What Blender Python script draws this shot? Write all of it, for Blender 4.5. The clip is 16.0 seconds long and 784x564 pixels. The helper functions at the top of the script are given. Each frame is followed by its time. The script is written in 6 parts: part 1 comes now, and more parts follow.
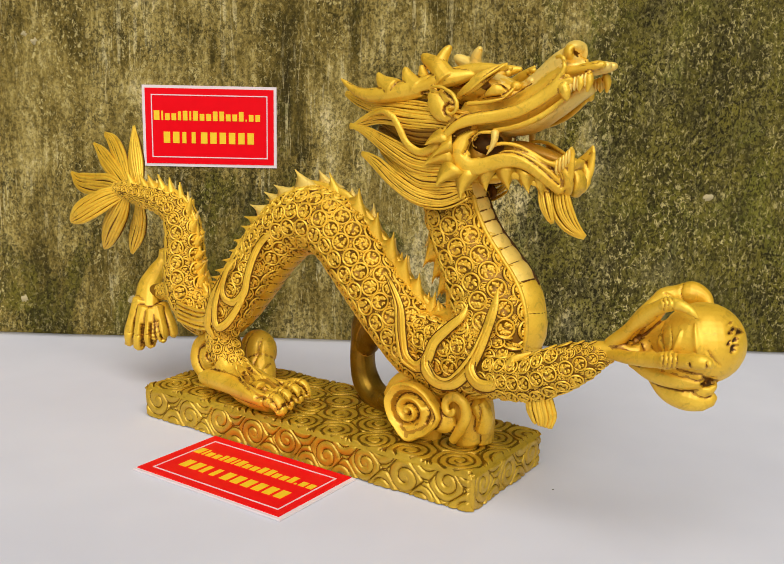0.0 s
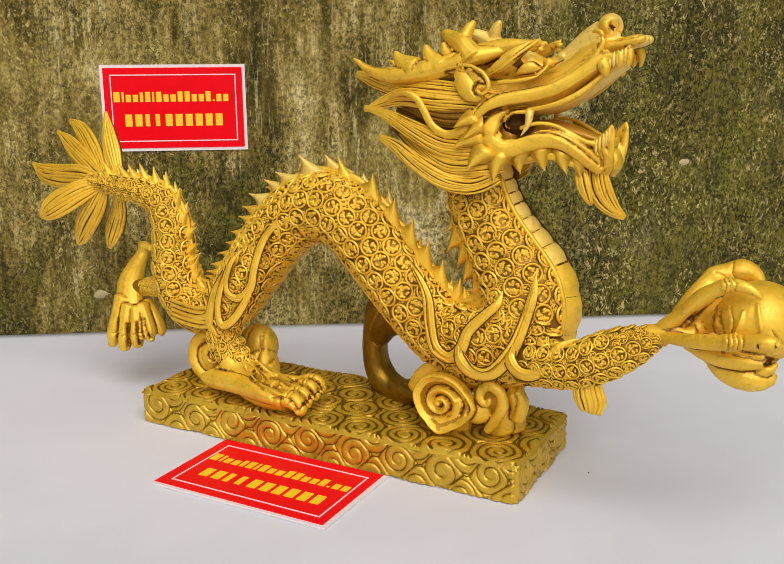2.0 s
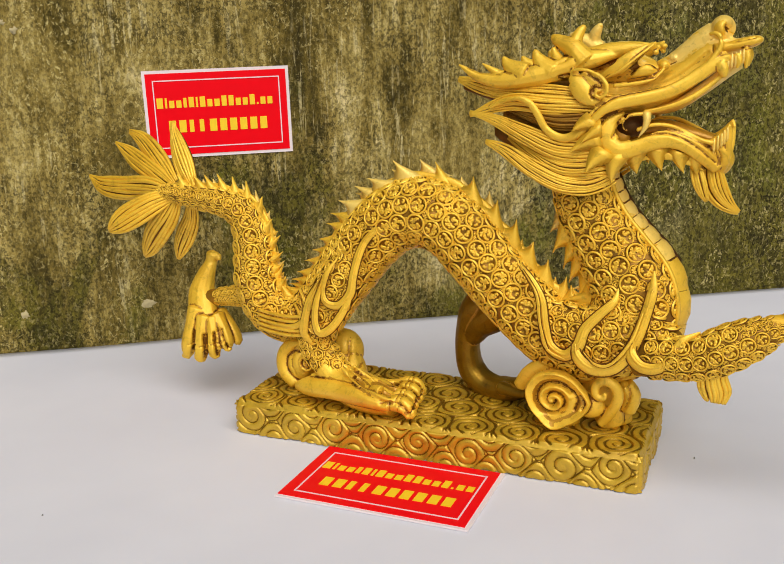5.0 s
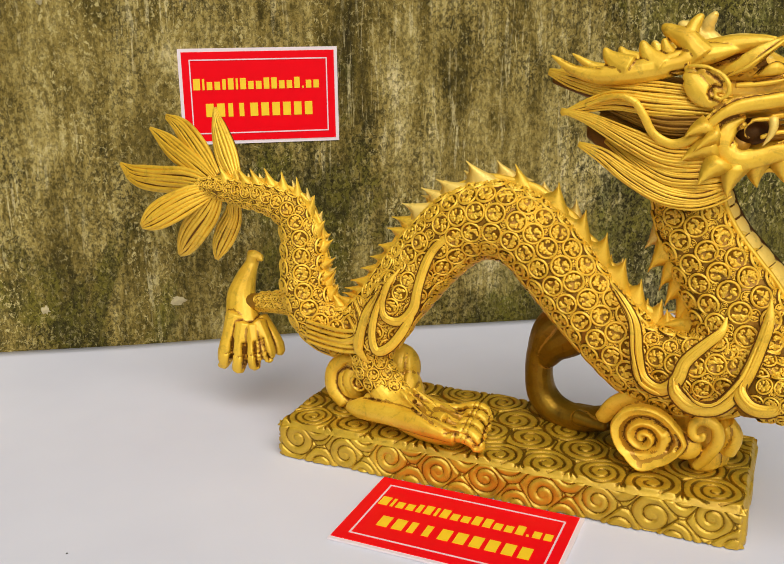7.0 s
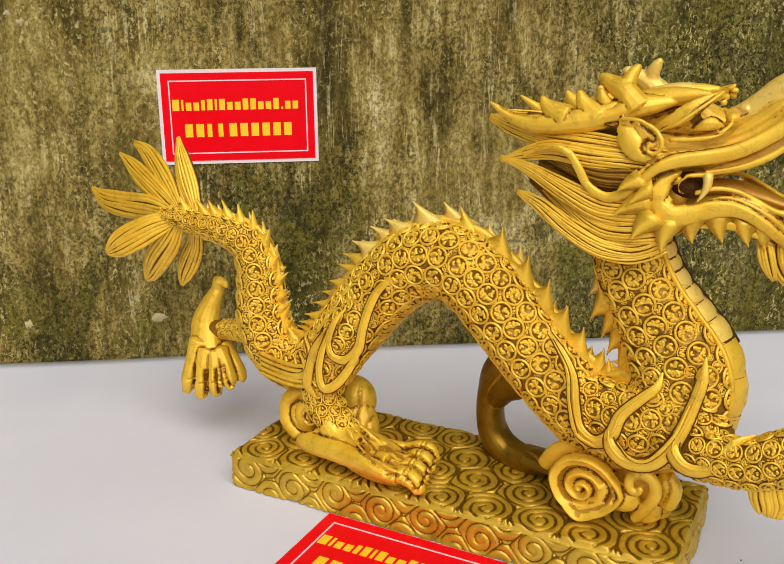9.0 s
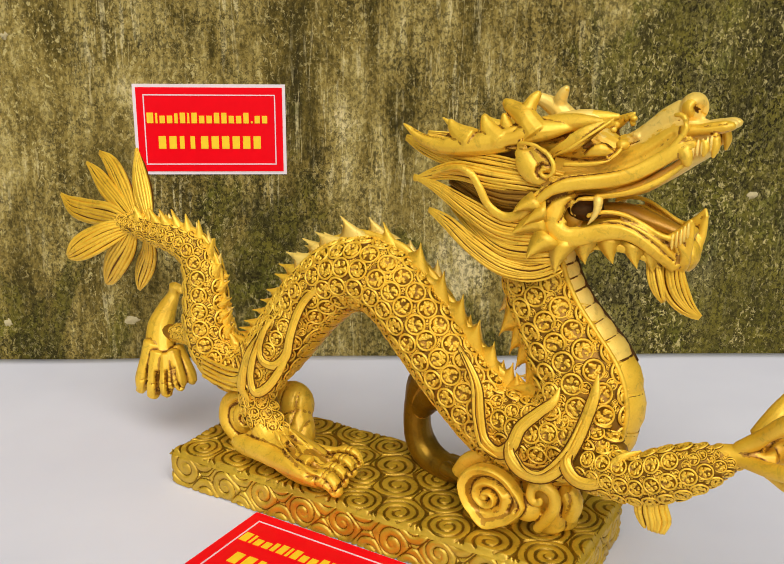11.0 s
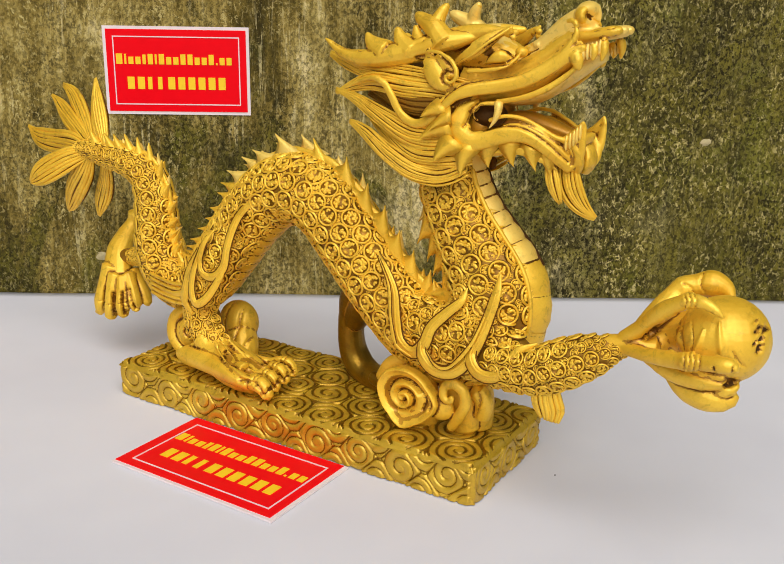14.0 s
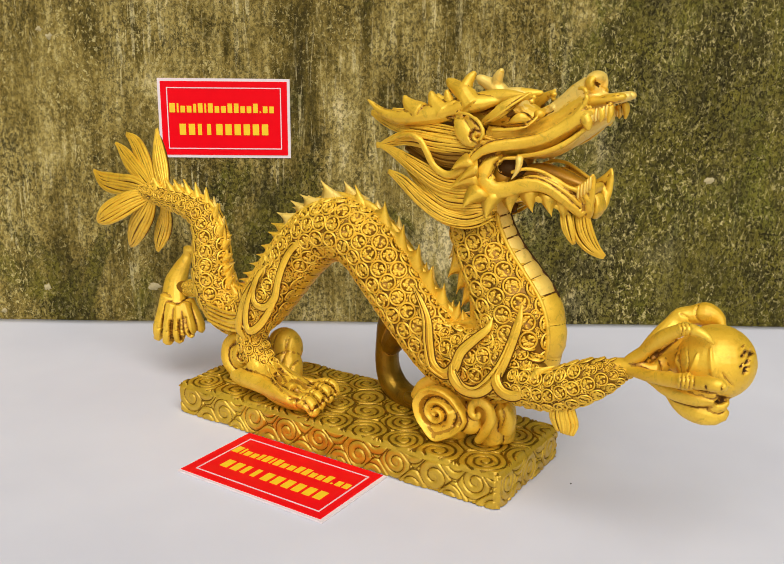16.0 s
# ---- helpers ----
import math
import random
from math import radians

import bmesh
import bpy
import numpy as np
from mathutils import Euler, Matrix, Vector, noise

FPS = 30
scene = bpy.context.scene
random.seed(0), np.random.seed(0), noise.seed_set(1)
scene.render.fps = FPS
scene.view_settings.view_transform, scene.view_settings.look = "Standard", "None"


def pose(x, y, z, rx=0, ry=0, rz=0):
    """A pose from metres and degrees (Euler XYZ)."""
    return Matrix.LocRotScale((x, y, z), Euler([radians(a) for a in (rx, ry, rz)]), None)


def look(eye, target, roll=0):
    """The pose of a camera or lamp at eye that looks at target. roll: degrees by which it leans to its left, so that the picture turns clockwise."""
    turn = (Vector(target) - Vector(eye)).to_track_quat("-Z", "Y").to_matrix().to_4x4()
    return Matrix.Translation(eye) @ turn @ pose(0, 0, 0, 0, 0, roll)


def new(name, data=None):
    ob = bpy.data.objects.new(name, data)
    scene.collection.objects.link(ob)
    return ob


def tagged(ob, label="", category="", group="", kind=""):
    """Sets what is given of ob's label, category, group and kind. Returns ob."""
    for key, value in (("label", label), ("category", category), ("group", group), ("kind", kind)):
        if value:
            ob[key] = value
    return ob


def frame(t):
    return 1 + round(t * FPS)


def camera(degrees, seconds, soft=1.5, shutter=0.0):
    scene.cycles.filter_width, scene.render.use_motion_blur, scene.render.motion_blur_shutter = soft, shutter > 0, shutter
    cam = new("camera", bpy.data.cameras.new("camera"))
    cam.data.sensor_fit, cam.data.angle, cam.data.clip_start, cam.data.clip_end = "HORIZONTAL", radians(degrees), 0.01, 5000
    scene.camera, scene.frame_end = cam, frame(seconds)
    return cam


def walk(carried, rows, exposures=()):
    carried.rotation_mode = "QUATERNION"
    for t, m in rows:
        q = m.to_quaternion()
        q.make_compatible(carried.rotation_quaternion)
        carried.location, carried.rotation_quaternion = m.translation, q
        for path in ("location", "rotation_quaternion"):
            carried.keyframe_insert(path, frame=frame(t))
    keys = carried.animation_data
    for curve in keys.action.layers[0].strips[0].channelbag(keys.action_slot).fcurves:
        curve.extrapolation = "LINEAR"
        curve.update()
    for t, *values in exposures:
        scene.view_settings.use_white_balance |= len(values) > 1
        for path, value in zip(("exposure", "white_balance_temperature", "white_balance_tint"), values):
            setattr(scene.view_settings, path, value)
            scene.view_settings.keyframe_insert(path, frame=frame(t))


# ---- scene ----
cam = camera(45.8, 16.0, soft=1.0)
PATH = [
    (0, (0.102, 0.103, 0.248), (0.112, 2.065, -0.143), 1.6),
    (0.5, (0.084, 0.117, 0.249), (0.141, 2.074, -0.16), 1.4),
    (1, (0.062, 0.127, 0.249), (0.172, 2.077, -0.181), 1.1),
    (1.5, (0.046, 0.133, 0.253), (0.206, 2.075, -0.2), 0.6),
    (2, (0.028, 0.136, 0.258), (0.24, 2.069, -0.208), 0.0),
    (2.5, (0.015, 0.135, 0.266), (0.274, 2.061, -0.207), -0.6),
    (3, (-0.004, 0.134, 0.271), (0.301, 2.052, -0.208), -1.2),
    (3.5, (-0.023, 0.134, 0.274), (0.318, 2.044, -0.211), -1.6),
    (4, (-0.041, 0.132, 0.279), (0.318, 2.036, -0.215), -1.9),
    (4.5, (-0.066, 0.137, 0.279), (0.3, 2.039, -0.221), -1.8),
    (5, (-0.084, 0.15, 0.276), (0.27, 2.052, -0.233), -1.7),
    (5.2, (-0.093, 0.156, 0.276), (0.261, 2.057, -0.234), -1.5),
    (7.3, (-0.106, 0.237, 0.284), (0.221, 2.126, -0.284), -0.1),
    (7.5, (-0.1, 0.241, 0.286), (0.221, 2.13, -0.288), -0.1),
    (8, (-0.081, 0.244, 0.292), (0.211, 2.136, -0.287), -0.2),
    (8.5, (-0.064, 0.237, 0.306), (0.202, 2.13, -0.281), 0.0),
    (9, (-0.042, 0.231, 0.314), (0.182, 2.128, -0.281), -0.0),
    (11.3, (0.038, 0.193, 0.321), (0.161, 2.109, -0.238), 1.3),
    (11.5, (0.046, 0.187, 0.319), (0.163, 2.107, -0.233), 1.5),
    (12, (0.071, 0.175, 0.307), (0.17, 2.1, -0.228), 1.6),
    (12.5, (0.083, 0.164, 0.296), (0.171, 2.09, -0.234), 1.8),
    (13, (0.09, 0.159, 0.286), (0.175, 2.082, -0.255), 1.7),
    (13.5, (0.092, 0.161, 0.276), (0.175, 2.078, -0.286), 1.6),
    (14, (0.087, 0.155, 0.281), (0.168, 2.067, -0.3), 1.4),
    (14.5, (0.081, 0.144, 0.292), (0.156, 2.054, -0.299), 1.2),
    (15, (0.076, 0.122, 0.306), (0.145, 2.035, -0.276), 1.1),
    (15.5, (0.074, 0.099, 0.309), (0.131, 2.02, -0.248), 1.0),
    (16, (0.072, 0.083, 0.307), (0.117, 2.011, -0.225), 1.0),
]
walk(cam, [(t, look(eye, target, roll)) for t, eye, target, roll in PATH],
     exposures=[(0, -0.17), (9, -0.17), (11.5, -0.10), (12.6, -0.10), (13.8, -0.15), (16, -0.12)])


# ---- world and light: open shade under a bright hazy sky ----
world = bpy.data.worlds.new("sky")
scene.world = world
world.use_nodes = True
wn = world.node_tree.nodes
sky = wn.new("ShaderNodeTexSky")
sky.sky_type = "NISHITA"
sky.sun_disc = False
sky.sun_elevation, sky.sun_rotation = radians(43), radians(184)
sky.air_density, sky.dust_density = 1.4, 4.0
wn["Background"].inputs["Strength"].default_value = 0.045
world.node_tree.links.new(sky.outputs["Color"], wn["Background"].inputs["Color"])
sun_data = bpy.data.lights.new("sun", "SUN")
sun_data.energy, sun_data.angle, sun_data.color = 3.3, radians(62), (1.0, 0.985, 0.96)
sun = new("sun", sun_data)
sun.matrix_world = look((0.05, -1.35, 1.8), (0, 0.3, 0))


# ---- materials ----
def mat_base(name):
    m = bpy.data.materials.new(name)
    m.use_nodes = True
    nt = m.node_tree
    return m, nt, nt.nodes["Principled BSDF"]


def node(nt, kind, **values):
    n = nt.nodes.new(kind)
    for k, val in values.items():
        n.inputs[k.replace("_", " ")].default_value = val
    return n


def coords(nt, scale=(1, 1, 1), offset=(0, 0, 0)):
    tc = nt.nodes.new("ShaderNodeTexCoord")
    mp = nt.nodes.new("ShaderNodeMapping")
    mp.inputs["Scale"].default_value = scale
    mp.inputs["Location"].default_value = offset
    nt.links.new(tc.outputs["Object"], mp.inputs["Vector"])
    return mp.outputs["Vector"]


def noise_tex(nt, vec, scale, detail=5.0, rough=0.6, distort=0.0):
    n = node(nt, "ShaderNodeTexNoise", Scale=scale, Detail=detail, Roughness=rough, Distortion=distort)
    nt.links.new(vec, n.inputs["Vector"])
    return n.outputs["Fac"]


def ramp(nt, fac, lo, hi, a=0.0, b=1.0):
    n = node(nt, "ShaderNodeMapRange", From_Min=lo, From_Max=hi, To_Min=a, To_Max=b)
    nt.links.new(fac, n.inputs["Value"])
    return n.outputs["Result"]


def mix(nt, fac, a, b):
    n = nt.nodes.new("ShaderNodeMix")
    n.data_type = "RGBA"
    for key, val in (("Factor", fac), ("A", a), ("B", b)):
        sock = [s for s in n.inputs if s.name == key and (s.type == "RGBA" or key == "Factor")][0]
        if isinstance(val, (tuple, float, int)):
            sock.default_value = (*val, 1) if isinstance(val, tuple) else val
        else:
            nt.links.new(val, sock)
    return [s for s in n.outputs if s.type == "RGBA"][0]


def times(nt, a, b):
    n = nt.nodes.new("ShaderNodeMath")
    n.operation = "MULTIPLY"
    for i, val in enumerate((a, b)):
        if isinstance(val, (int, float)):
            n.inputs[i].default_value = val
        else:
            nt.links.new(val, n.inputs[i])
    return n.outputs[0]


def bump(nt, bsdf, height, strength, distance):
    n = node(nt, "ShaderNodeBump", Strength=strength, Distance=distance)
    nt.links.new(height, n.inputs["Height"])
    nt.links.new(n.outputs["Normal"], bsdf.inputs["Normal"])


def gold(name, light, deep, rough, metal, grain=900.0, coat=0.18):
    """Gold paint: tone drifts at two scales, thin brown stains, brush grain in the gloss."""
    m, nt, b = mat_base(name)
    vec = coords(nt)
    big = ramp(nt, noise_tex(nt, vec, 38.0, 4.0), 0.35, 0.68)
    fine = ramp(nt, noise_tex(nt, vec, grain, 3.0), 0.3, 0.75)
    stain = ramp(nt, noise_tex(nt, vec, 150.0, 5.0, 0.7, 0.6), 0.54, 0.68)
    col = mix(nt, times(nt, big, 0.8), light, deep)
    col = mix(nt, times(nt, fine, 0.3), col, deep)
    col = mix(nt, times(nt, stain, 0.45), col, tuple(k * 0.45 for k in deep))
    nt.links.new(col, b.inputs["Base Color"])
    b.inputs["Metallic"].default_value = metal
    b.inputs["Coat Weight"].default_value = coat
    b.inputs["Coat Roughness"].default_value = 0.3
    b.inputs["Coat IOR"].default_value = 1.6
    nt.links.new(ramp(nt, fine, 0, 1, rough - 0.08, rough + 0.12), b.inputs["Roughness"])
    bump(nt, b, noise_tex(nt, vec, 420.0, 6.0, 0.7), 0.22, 0.0006)
    return m


GOLD = gold("gold_paint", (0.95, 0.615, 0.050), (0.75, 0.42, 0.016), 0.53, 0.40)
# brown wash, and crevice shade put into the colour
WASH_SHADE = gold("brown_wash_and_crevice_shade", (0.22, 0.088, 0.005), (0.11, 0.040, 0.003), 0.55, 0.7, coat=0.0)
PALE = gold("pale_gold", (0.95, 0.70, 0.18), (0.90, 0.59, 0.085), 0.5, 0.3)
# near-black brown: shade of holes put in as colour, and the throat seam
DARK = gold("dark_hole_shade_and_seam", (0.10, 0.042, 0.006), (0.05, 0.020, 0.003), 0.6, 0.7, coat=0.0)
# softer step of the wash and of the crevice shade
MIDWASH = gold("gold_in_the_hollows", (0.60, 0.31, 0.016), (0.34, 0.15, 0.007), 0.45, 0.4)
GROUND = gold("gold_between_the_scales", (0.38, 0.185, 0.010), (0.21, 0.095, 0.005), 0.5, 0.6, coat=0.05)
BASEGOLD = gold("pedestal_gold", (0.68, 0.435, 0.028), (0.46, 0.265, 0.012), 0.44, 0.45)
# darker copy of the gold: shade of the pedestal grooves and far foreleg
BASESHADE = gold("shaded_base_gold", (0.36, 0.205, 0.012), (0.19, 0.098, 0.006), 0.42, 0.8, coat=0.05)


def wall_material():
    """Old plaster: pale and dark patches, brushed lime wash, drips, moss in clumps, black algae grit."""
    m, nt, b = mat_base("mossy_concrete")
    vec = coords(nt)

    def layer(scale, stretch, at, lo, hi, detail=7.0, rough=0.72, distort=0.6):
        return ramp(nt, noise_tex(nt, coords(nt, (1, 1, stretch), at), scale, detail, rough, distort), lo, hi)

    # one tone out of patches, clumps, drips and brush strokes, from black algae to bare lime
    tone = None
    for share, scale, stretch, at, detail, rough, distort in ((0.30, 7.0, 0.6, (2, 7, 4), 6.0, 0.6, 0.6), (0.42, 26.0, 0.5, (12, 8, 3), 10.0, 0.82, 1.0),
                                                             (0.20, 120.0, 0.5, (5, 3, 1), 8.0, 0.8, 0.8), (0.30, 60.0, 0.07, (6, 2, 3), 6.0, 0.75, 0.8)):
        part_of = times(nt, noise_tex(nt, coords(nt, (1, 1, stretch), at), scale, detail, rough, distort), share)
        if tone is None:
            tone = part_of
        else:
            add = nt.nodes.new("ShaderNodeMath")
            nt.links.new(tone, add.inputs[0])
            nt.links.new(part_of, add.inputs[1])
            tone = add.outputs[0]
    # the larger damp (-) and bare (+) stains of this wall: x, z, half width, half height, amount
    warp = node(nt, "ShaderNodeTexNoise", Scale=22.0, Detail=6.0, Roughness=0.7)
    nt.links.new(vec, warp.inputs["Vector"])
    bent = nt.nodes.new("ShaderNodeVectorMath")
    bent.operation = "MULTIPLY_ADD"
    nt.links.new(warp.outputs["Color"], bent.inputs[0])
    bent.inputs[1].default_value = (0.07, 0.0, 0.07)
    nt.links.new(vec, bent.inputs[2])
    stain = None
    for x, z, w, h, amount in ((0.0, 0.245, 0.03, 0.13, -0.055), (0.042, 0.235, 0.03, 0.04, 0.05), (-0.029, 0.292, 0.035, 0.045, 0.02), (-0.16, 0.245, 0.025, 0.03, 0.03), (-0.175, 0.29, 0.035, 0.045, -0.035),
                               (-0.235, 0.265, 0.06, 0.03, 0.012), (-0.21, 0.04, 0.09, 0.045, -0.01), (-0.045, 0.105, 0.045, 0.075, -0.035), (0.135, 0.07, 0.045, 0.045, 0.065), (0.07, 0.165, 0.045, 0.045, 0.03),
                               (0.30, 0.185, 0.03, 0.04, 0.07), (0.36, 0.078, 0.06, 0.018, 0.06), (0.30, 0.02, 0.035, 0.03, 0.06), (0.10, 0.30, 0.05, 0.06, 0.03), (0.36, 0.16, 0.05, 0.05, -0.04)):
        off = nt.nodes.new("ShaderNodeVectorMath")
        off.operation = "SUBTRACT"
        nt.links.new(bent.outputs[0], off.inputs[0])
        off.inputs[1].default_value = (x + 0.035, 0.0, z + 0.035)
        flat = nt.nodes.new("ShaderNodeVectorMath")
        flat.operation = "MULTIPLY"
        nt.links.new(off.outputs[0], flat.inputs[0])
        flat.inputs[1].default_value = (1 / w, 0.0, 1 / h)
        far = nt.nodes.new("ShaderNodeVectorMath")
        far.operation = "LENGTH"
        nt.links.new(flat.outputs[0], far.inputs[0])
        spot = ramp(nt, far.outputs["Value"], 0.25, 1.25, amount, 0.0)
        if stain is None:
            stain = spot
        else:
            add = nt.nodes.new("ShaderNodeMath")
            nt.links.new(stain, add.inputs[0])
            nt.links.new(spot, add.inputs[1])
            stain = add.outputs[0]
    add = nt.nodes.new("ShaderNodeMath")
    nt.links.new(tone, add.inputs[0])
    nt.links.new(stain, add.inputs[1])
    tone = add.outputs[0]
    shades = nt.nodes.new("ShaderNodeValToRGB")
    nt.links.new(ramp(nt, tone, 0.475, 0.715), shades.inputs["Fac"])
    stops = shades.color_ramp.elements
    stops[0].position, stops[0].color = 0.0, (0.030, 0.022, 0.004, 1)
    stops[1].position, stops[1].color = 1.0, (0.70, 0.58, 0.28, 1)
    for at, colour in ((0.30, (0.105, 0.075, 0.012, 1)), (0.55, (0.25, 0.18, 0.040, 1)), (0.78, (0.42, 0.325, 0.10, 1))):
        stop = stops.new(at)
        stop.color = colour
    base = shades.outputs["Color"]
    # brush marks of an old lime wash
    hair = times(nt, layer(150.0, 0.06, (6, 9, 3), 0.565, 0.60, 5.0, 0.7, 1.2), layer(9.0, 0.8, (2, 5, 4), 0.46, 0.56, 5.0))
    base = mix(nt, times(nt, hair, 0.7), base, (0.66, 0.56, 0.27))
    # moss: thick to the east of the wall, thin patches elsewhere
    sep = nt.nodes.new("ShaderNodeSeparateXYZ")
    nt.links.new(vec, sep.inputs[0])
    east = ramp(nt, sep.outputs["X"], 0.14, 0.42, -0.09, 0.175)
    foot = ramp(nt, sep.outputs["Z"], 0.0, 0.28, 0.05, -0.02)
    both_ways = nt.nodes.new("ShaderNodeMath")
    nt.links.new(east, both_ways.inputs[0])
    nt.links.new(foot, both_ways.inputs[1])
    patch = nt.nodes.new("ShaderNodeMath")
    nt.links.new(noise_tex(nt, coords(nt, (1, 1, 0.6), (2.3, 5.1, 1.7)), 7.0, 12.0, 0.76, 0.8), patch.inputs[0])
    less = nt.nodes.new("ShaderNodeMath")
    less.operation = "SUBTRACT"
    nt.links.new(both_ways.outputs[0], less.inputs[0])
    nt.links.new(times(nt, stain, 1.2), less.inputs[1])
    nt.links.new(less.outputs[0], patch.inputs[1])
    moss = ramp(nt, patch.outputs[0], 0.46, 0.53)
    green = mix(nt, layer(38.0, 0.8, (0, 0, 0), 0.4, 0.6, 7.0), (0.030, 0.028, 0.003), (0.15, 0.128, 0.014))
    green = mix(nt, times(nt, layer(16.0, 0.8, (4, 4, 4), 0.54, 0.64, 6.0), 0.6), green, (0.125, 0.130, 0.010))
    base = mix(nt, times(nt, moss, 0.85), base, green)
    # black algae grit, gathered in clumps
    grit = noise_tex(nt, coords(nt, (1, 1, 0.8)), 300.0, 5.0, 0.75)
    clump = layer(17.0, 0.6, (1, 6, 9), 0.42, 0.60, 8.0, 0.75)
    cover = ramp(nt, patch.outputs[0], 0.38, 0.58, 0.7, 1.0)
    base = mix(nt, times(nt, layer(120.0, 0.5, (4, 1, 8), 0.5, 0.6, 6.0, 0.75), times(nt, clump, 0.8)), base, (0.03, 0.024, 0.004))
    base = mix(nt, times(nt, times(nt, ramp(nt, grit, 0.495, 0.535), cover), ramp(nt, clump, 0, 1, 0.6, 1.0)), base, (0.016, 0.013, 0.002))
    # flakes of lime left on top
    flake = layer(280.0, 0.7, (7, 2, 5), 0.55, 0.585, 6.0, 0.78)
    spread = layer(14.0, 0.5, (1, 9, 2), 0.45, 0.60)
    base = mix(nt, times(nt, flake, ramp(nt, spread, 0, 1, 0.2, 0.9)), base, (0.548, 0.451, 0.178))
    nt.links.new(base, b.inputs["Base Color"])
    b.inputs["Roughness"].default_value = 0.92
    b.inputs["Specular IOR Level"].default_value = 0.2
    bump(nt, b, grit, 0.8, 0.0015)
    return m


def cloth_material():
    m, nt, b = mat_base("white_cloth")
    vec = coords(nt)
    col = mix(nt, ramp(nt, noise_tex(nt, vec, 6.0, 3.0), 0.3, 0.7), (0.635, 0.635, 0.69), (0.70, 0.70, 0.75))
    col = mix(nt, times(nt, ramp(nt, noise_tex(nt, vec, 700.0, 2.0), 0.5, 0.8), 0.15), col, (0.70, 0.70, 0.76))
    nt.links.new(col, b.inputs["Base Color"])
    b.inputs["Roughness"].default_value = 0.6
    bump(nt, b, noise_tex(nt, vec, 9.0, 2.0), 0.15, 0.004)
    return m


def plain(name, colour, rough, grain=300.0, spread=0.12, metal=0.0, coat=0.0, gloss=0.5):
    m, nt, b = mat_base(name)
    vec = coords(nt)
    low = tuple(c * (1 - spread) for c in colour)
    nt.links.new(mix(nt, ramp(nt, noise_tex(nt, vec, grain, 4.0), 0.3, 0.7), colour, low), b.inputs["Base Color"])
    b.inputs["Roughness"].default_value = rough
    b.inputs["Metallic"].default_value = metal
    b.inputs["Coat Weight"].default_value = coat
    b.inputs["Specular IOR Level"].default_value = gloss
    b.inputs["Coat Roughness"].default_value = 0.12
    return m


WALL = wall_material()
CLOTH = cloth_material()
RED = plain("red_print", (0.86, 0.001, 0.008), 0.35, 60.0, 0.06, 0.0, 0.0, 0.15)
PAPER = plain("white_card", (0.82, 0.72, 0.73), 0.45, 200.0, 0.06, 0.0, 0.4)
PINK = plain("white_rule_print", (0.8, 0.62, 0.64), 0.4, 300.0, 0.05)
YELLOW = plain("yellow_print", (0.95, 0.62, 0.02), 0.4, 200.0, 0.06)
WOOD = plain("table_wood", (0.26, 0.16, 0.08), 0.6, 40.0, 0.35)
SOIL = plain("bare_ground", (0.2, 0.17, 0.12), 0.95, 3.0, 0.4)
SPOT = plain("plaster_spot", (0.52, 0.43, 0.22), 0.9, 260.0, 0.35)
CRUMB = plain("dark_crumb", (0.05, 0.04, 0.03), 0.9)


# ---- mesh helpers ----
def mesh_object(name, verts, faces, mats, index=None, parent=None, smooth=False):
    me = bpy.data.meshes.new(name)
    me.from_pydata(verts, [], faces)
    for m in mats:
        me.materials.append(m)
    if index is not None:
        me.polygons.foreach_set("material_index", index)
    me.polygons.foreach_set("use_smooth", [smooth] * len(me.polygons))
    me.update()
    ob = new(name, me)
    ob.parent = parent
    return ob


def box(name, lo, hi, material, parent=None, bevel=0.0):
    bm = bmesh.new()
    bmesh.ops.create_cube(bm, size=1.0)
    for vert in bm.verts:
        vert.co = Vector([lo[i] + (vert.co[i] + 0.5) * (hi[i] - lo[i]) for i in range(3)])
    if bevel:
        bmesh.ops.bevel(bm, geom=bm.edges[:], offset=bevel, segments=3, affect="EDGES", profile=0.6)
    me = bpy.data.meshes.new(name)
    bm.to_mesh(me)
    bm.free()
    me.materials.append(material)
    ob = new(name, me)
    ob.parent = parent
    return ob


# ---- the setting ----
WALL_Y = 1.033
tagged(box("ground", (-400, -400, -0.85), (400, 400, -0.75), SOIL), "bare brown ground in front of the wall", "ground", kind="structure")
tagged(box("wall_back", (-4, WALL_Y, -0.75), (4, WALL_Y + 0.2, 1.3), WALL), "old concrete wall with moss and dark stains", "wall", kind="structure")


# ---- table under a white cloth ----
table = tagged(new("table"), "wooden table standing against the mossy wall", "table")
table.location = (0.05, 0.6, -0.75)
box("tabletop", (-0.95, -0.62, 0.715), (0.95, 0.425, 0.745), WOOD, table, 0.004)
for sx in (-0.88, 0.88):
    for sy in (-0.56, 0.36):
        box("leg", (sx - 0.03, sy - 0.03, 0), (sx + 0.03, sy + 0.03, 0.715), WOOD, table, 0.003)


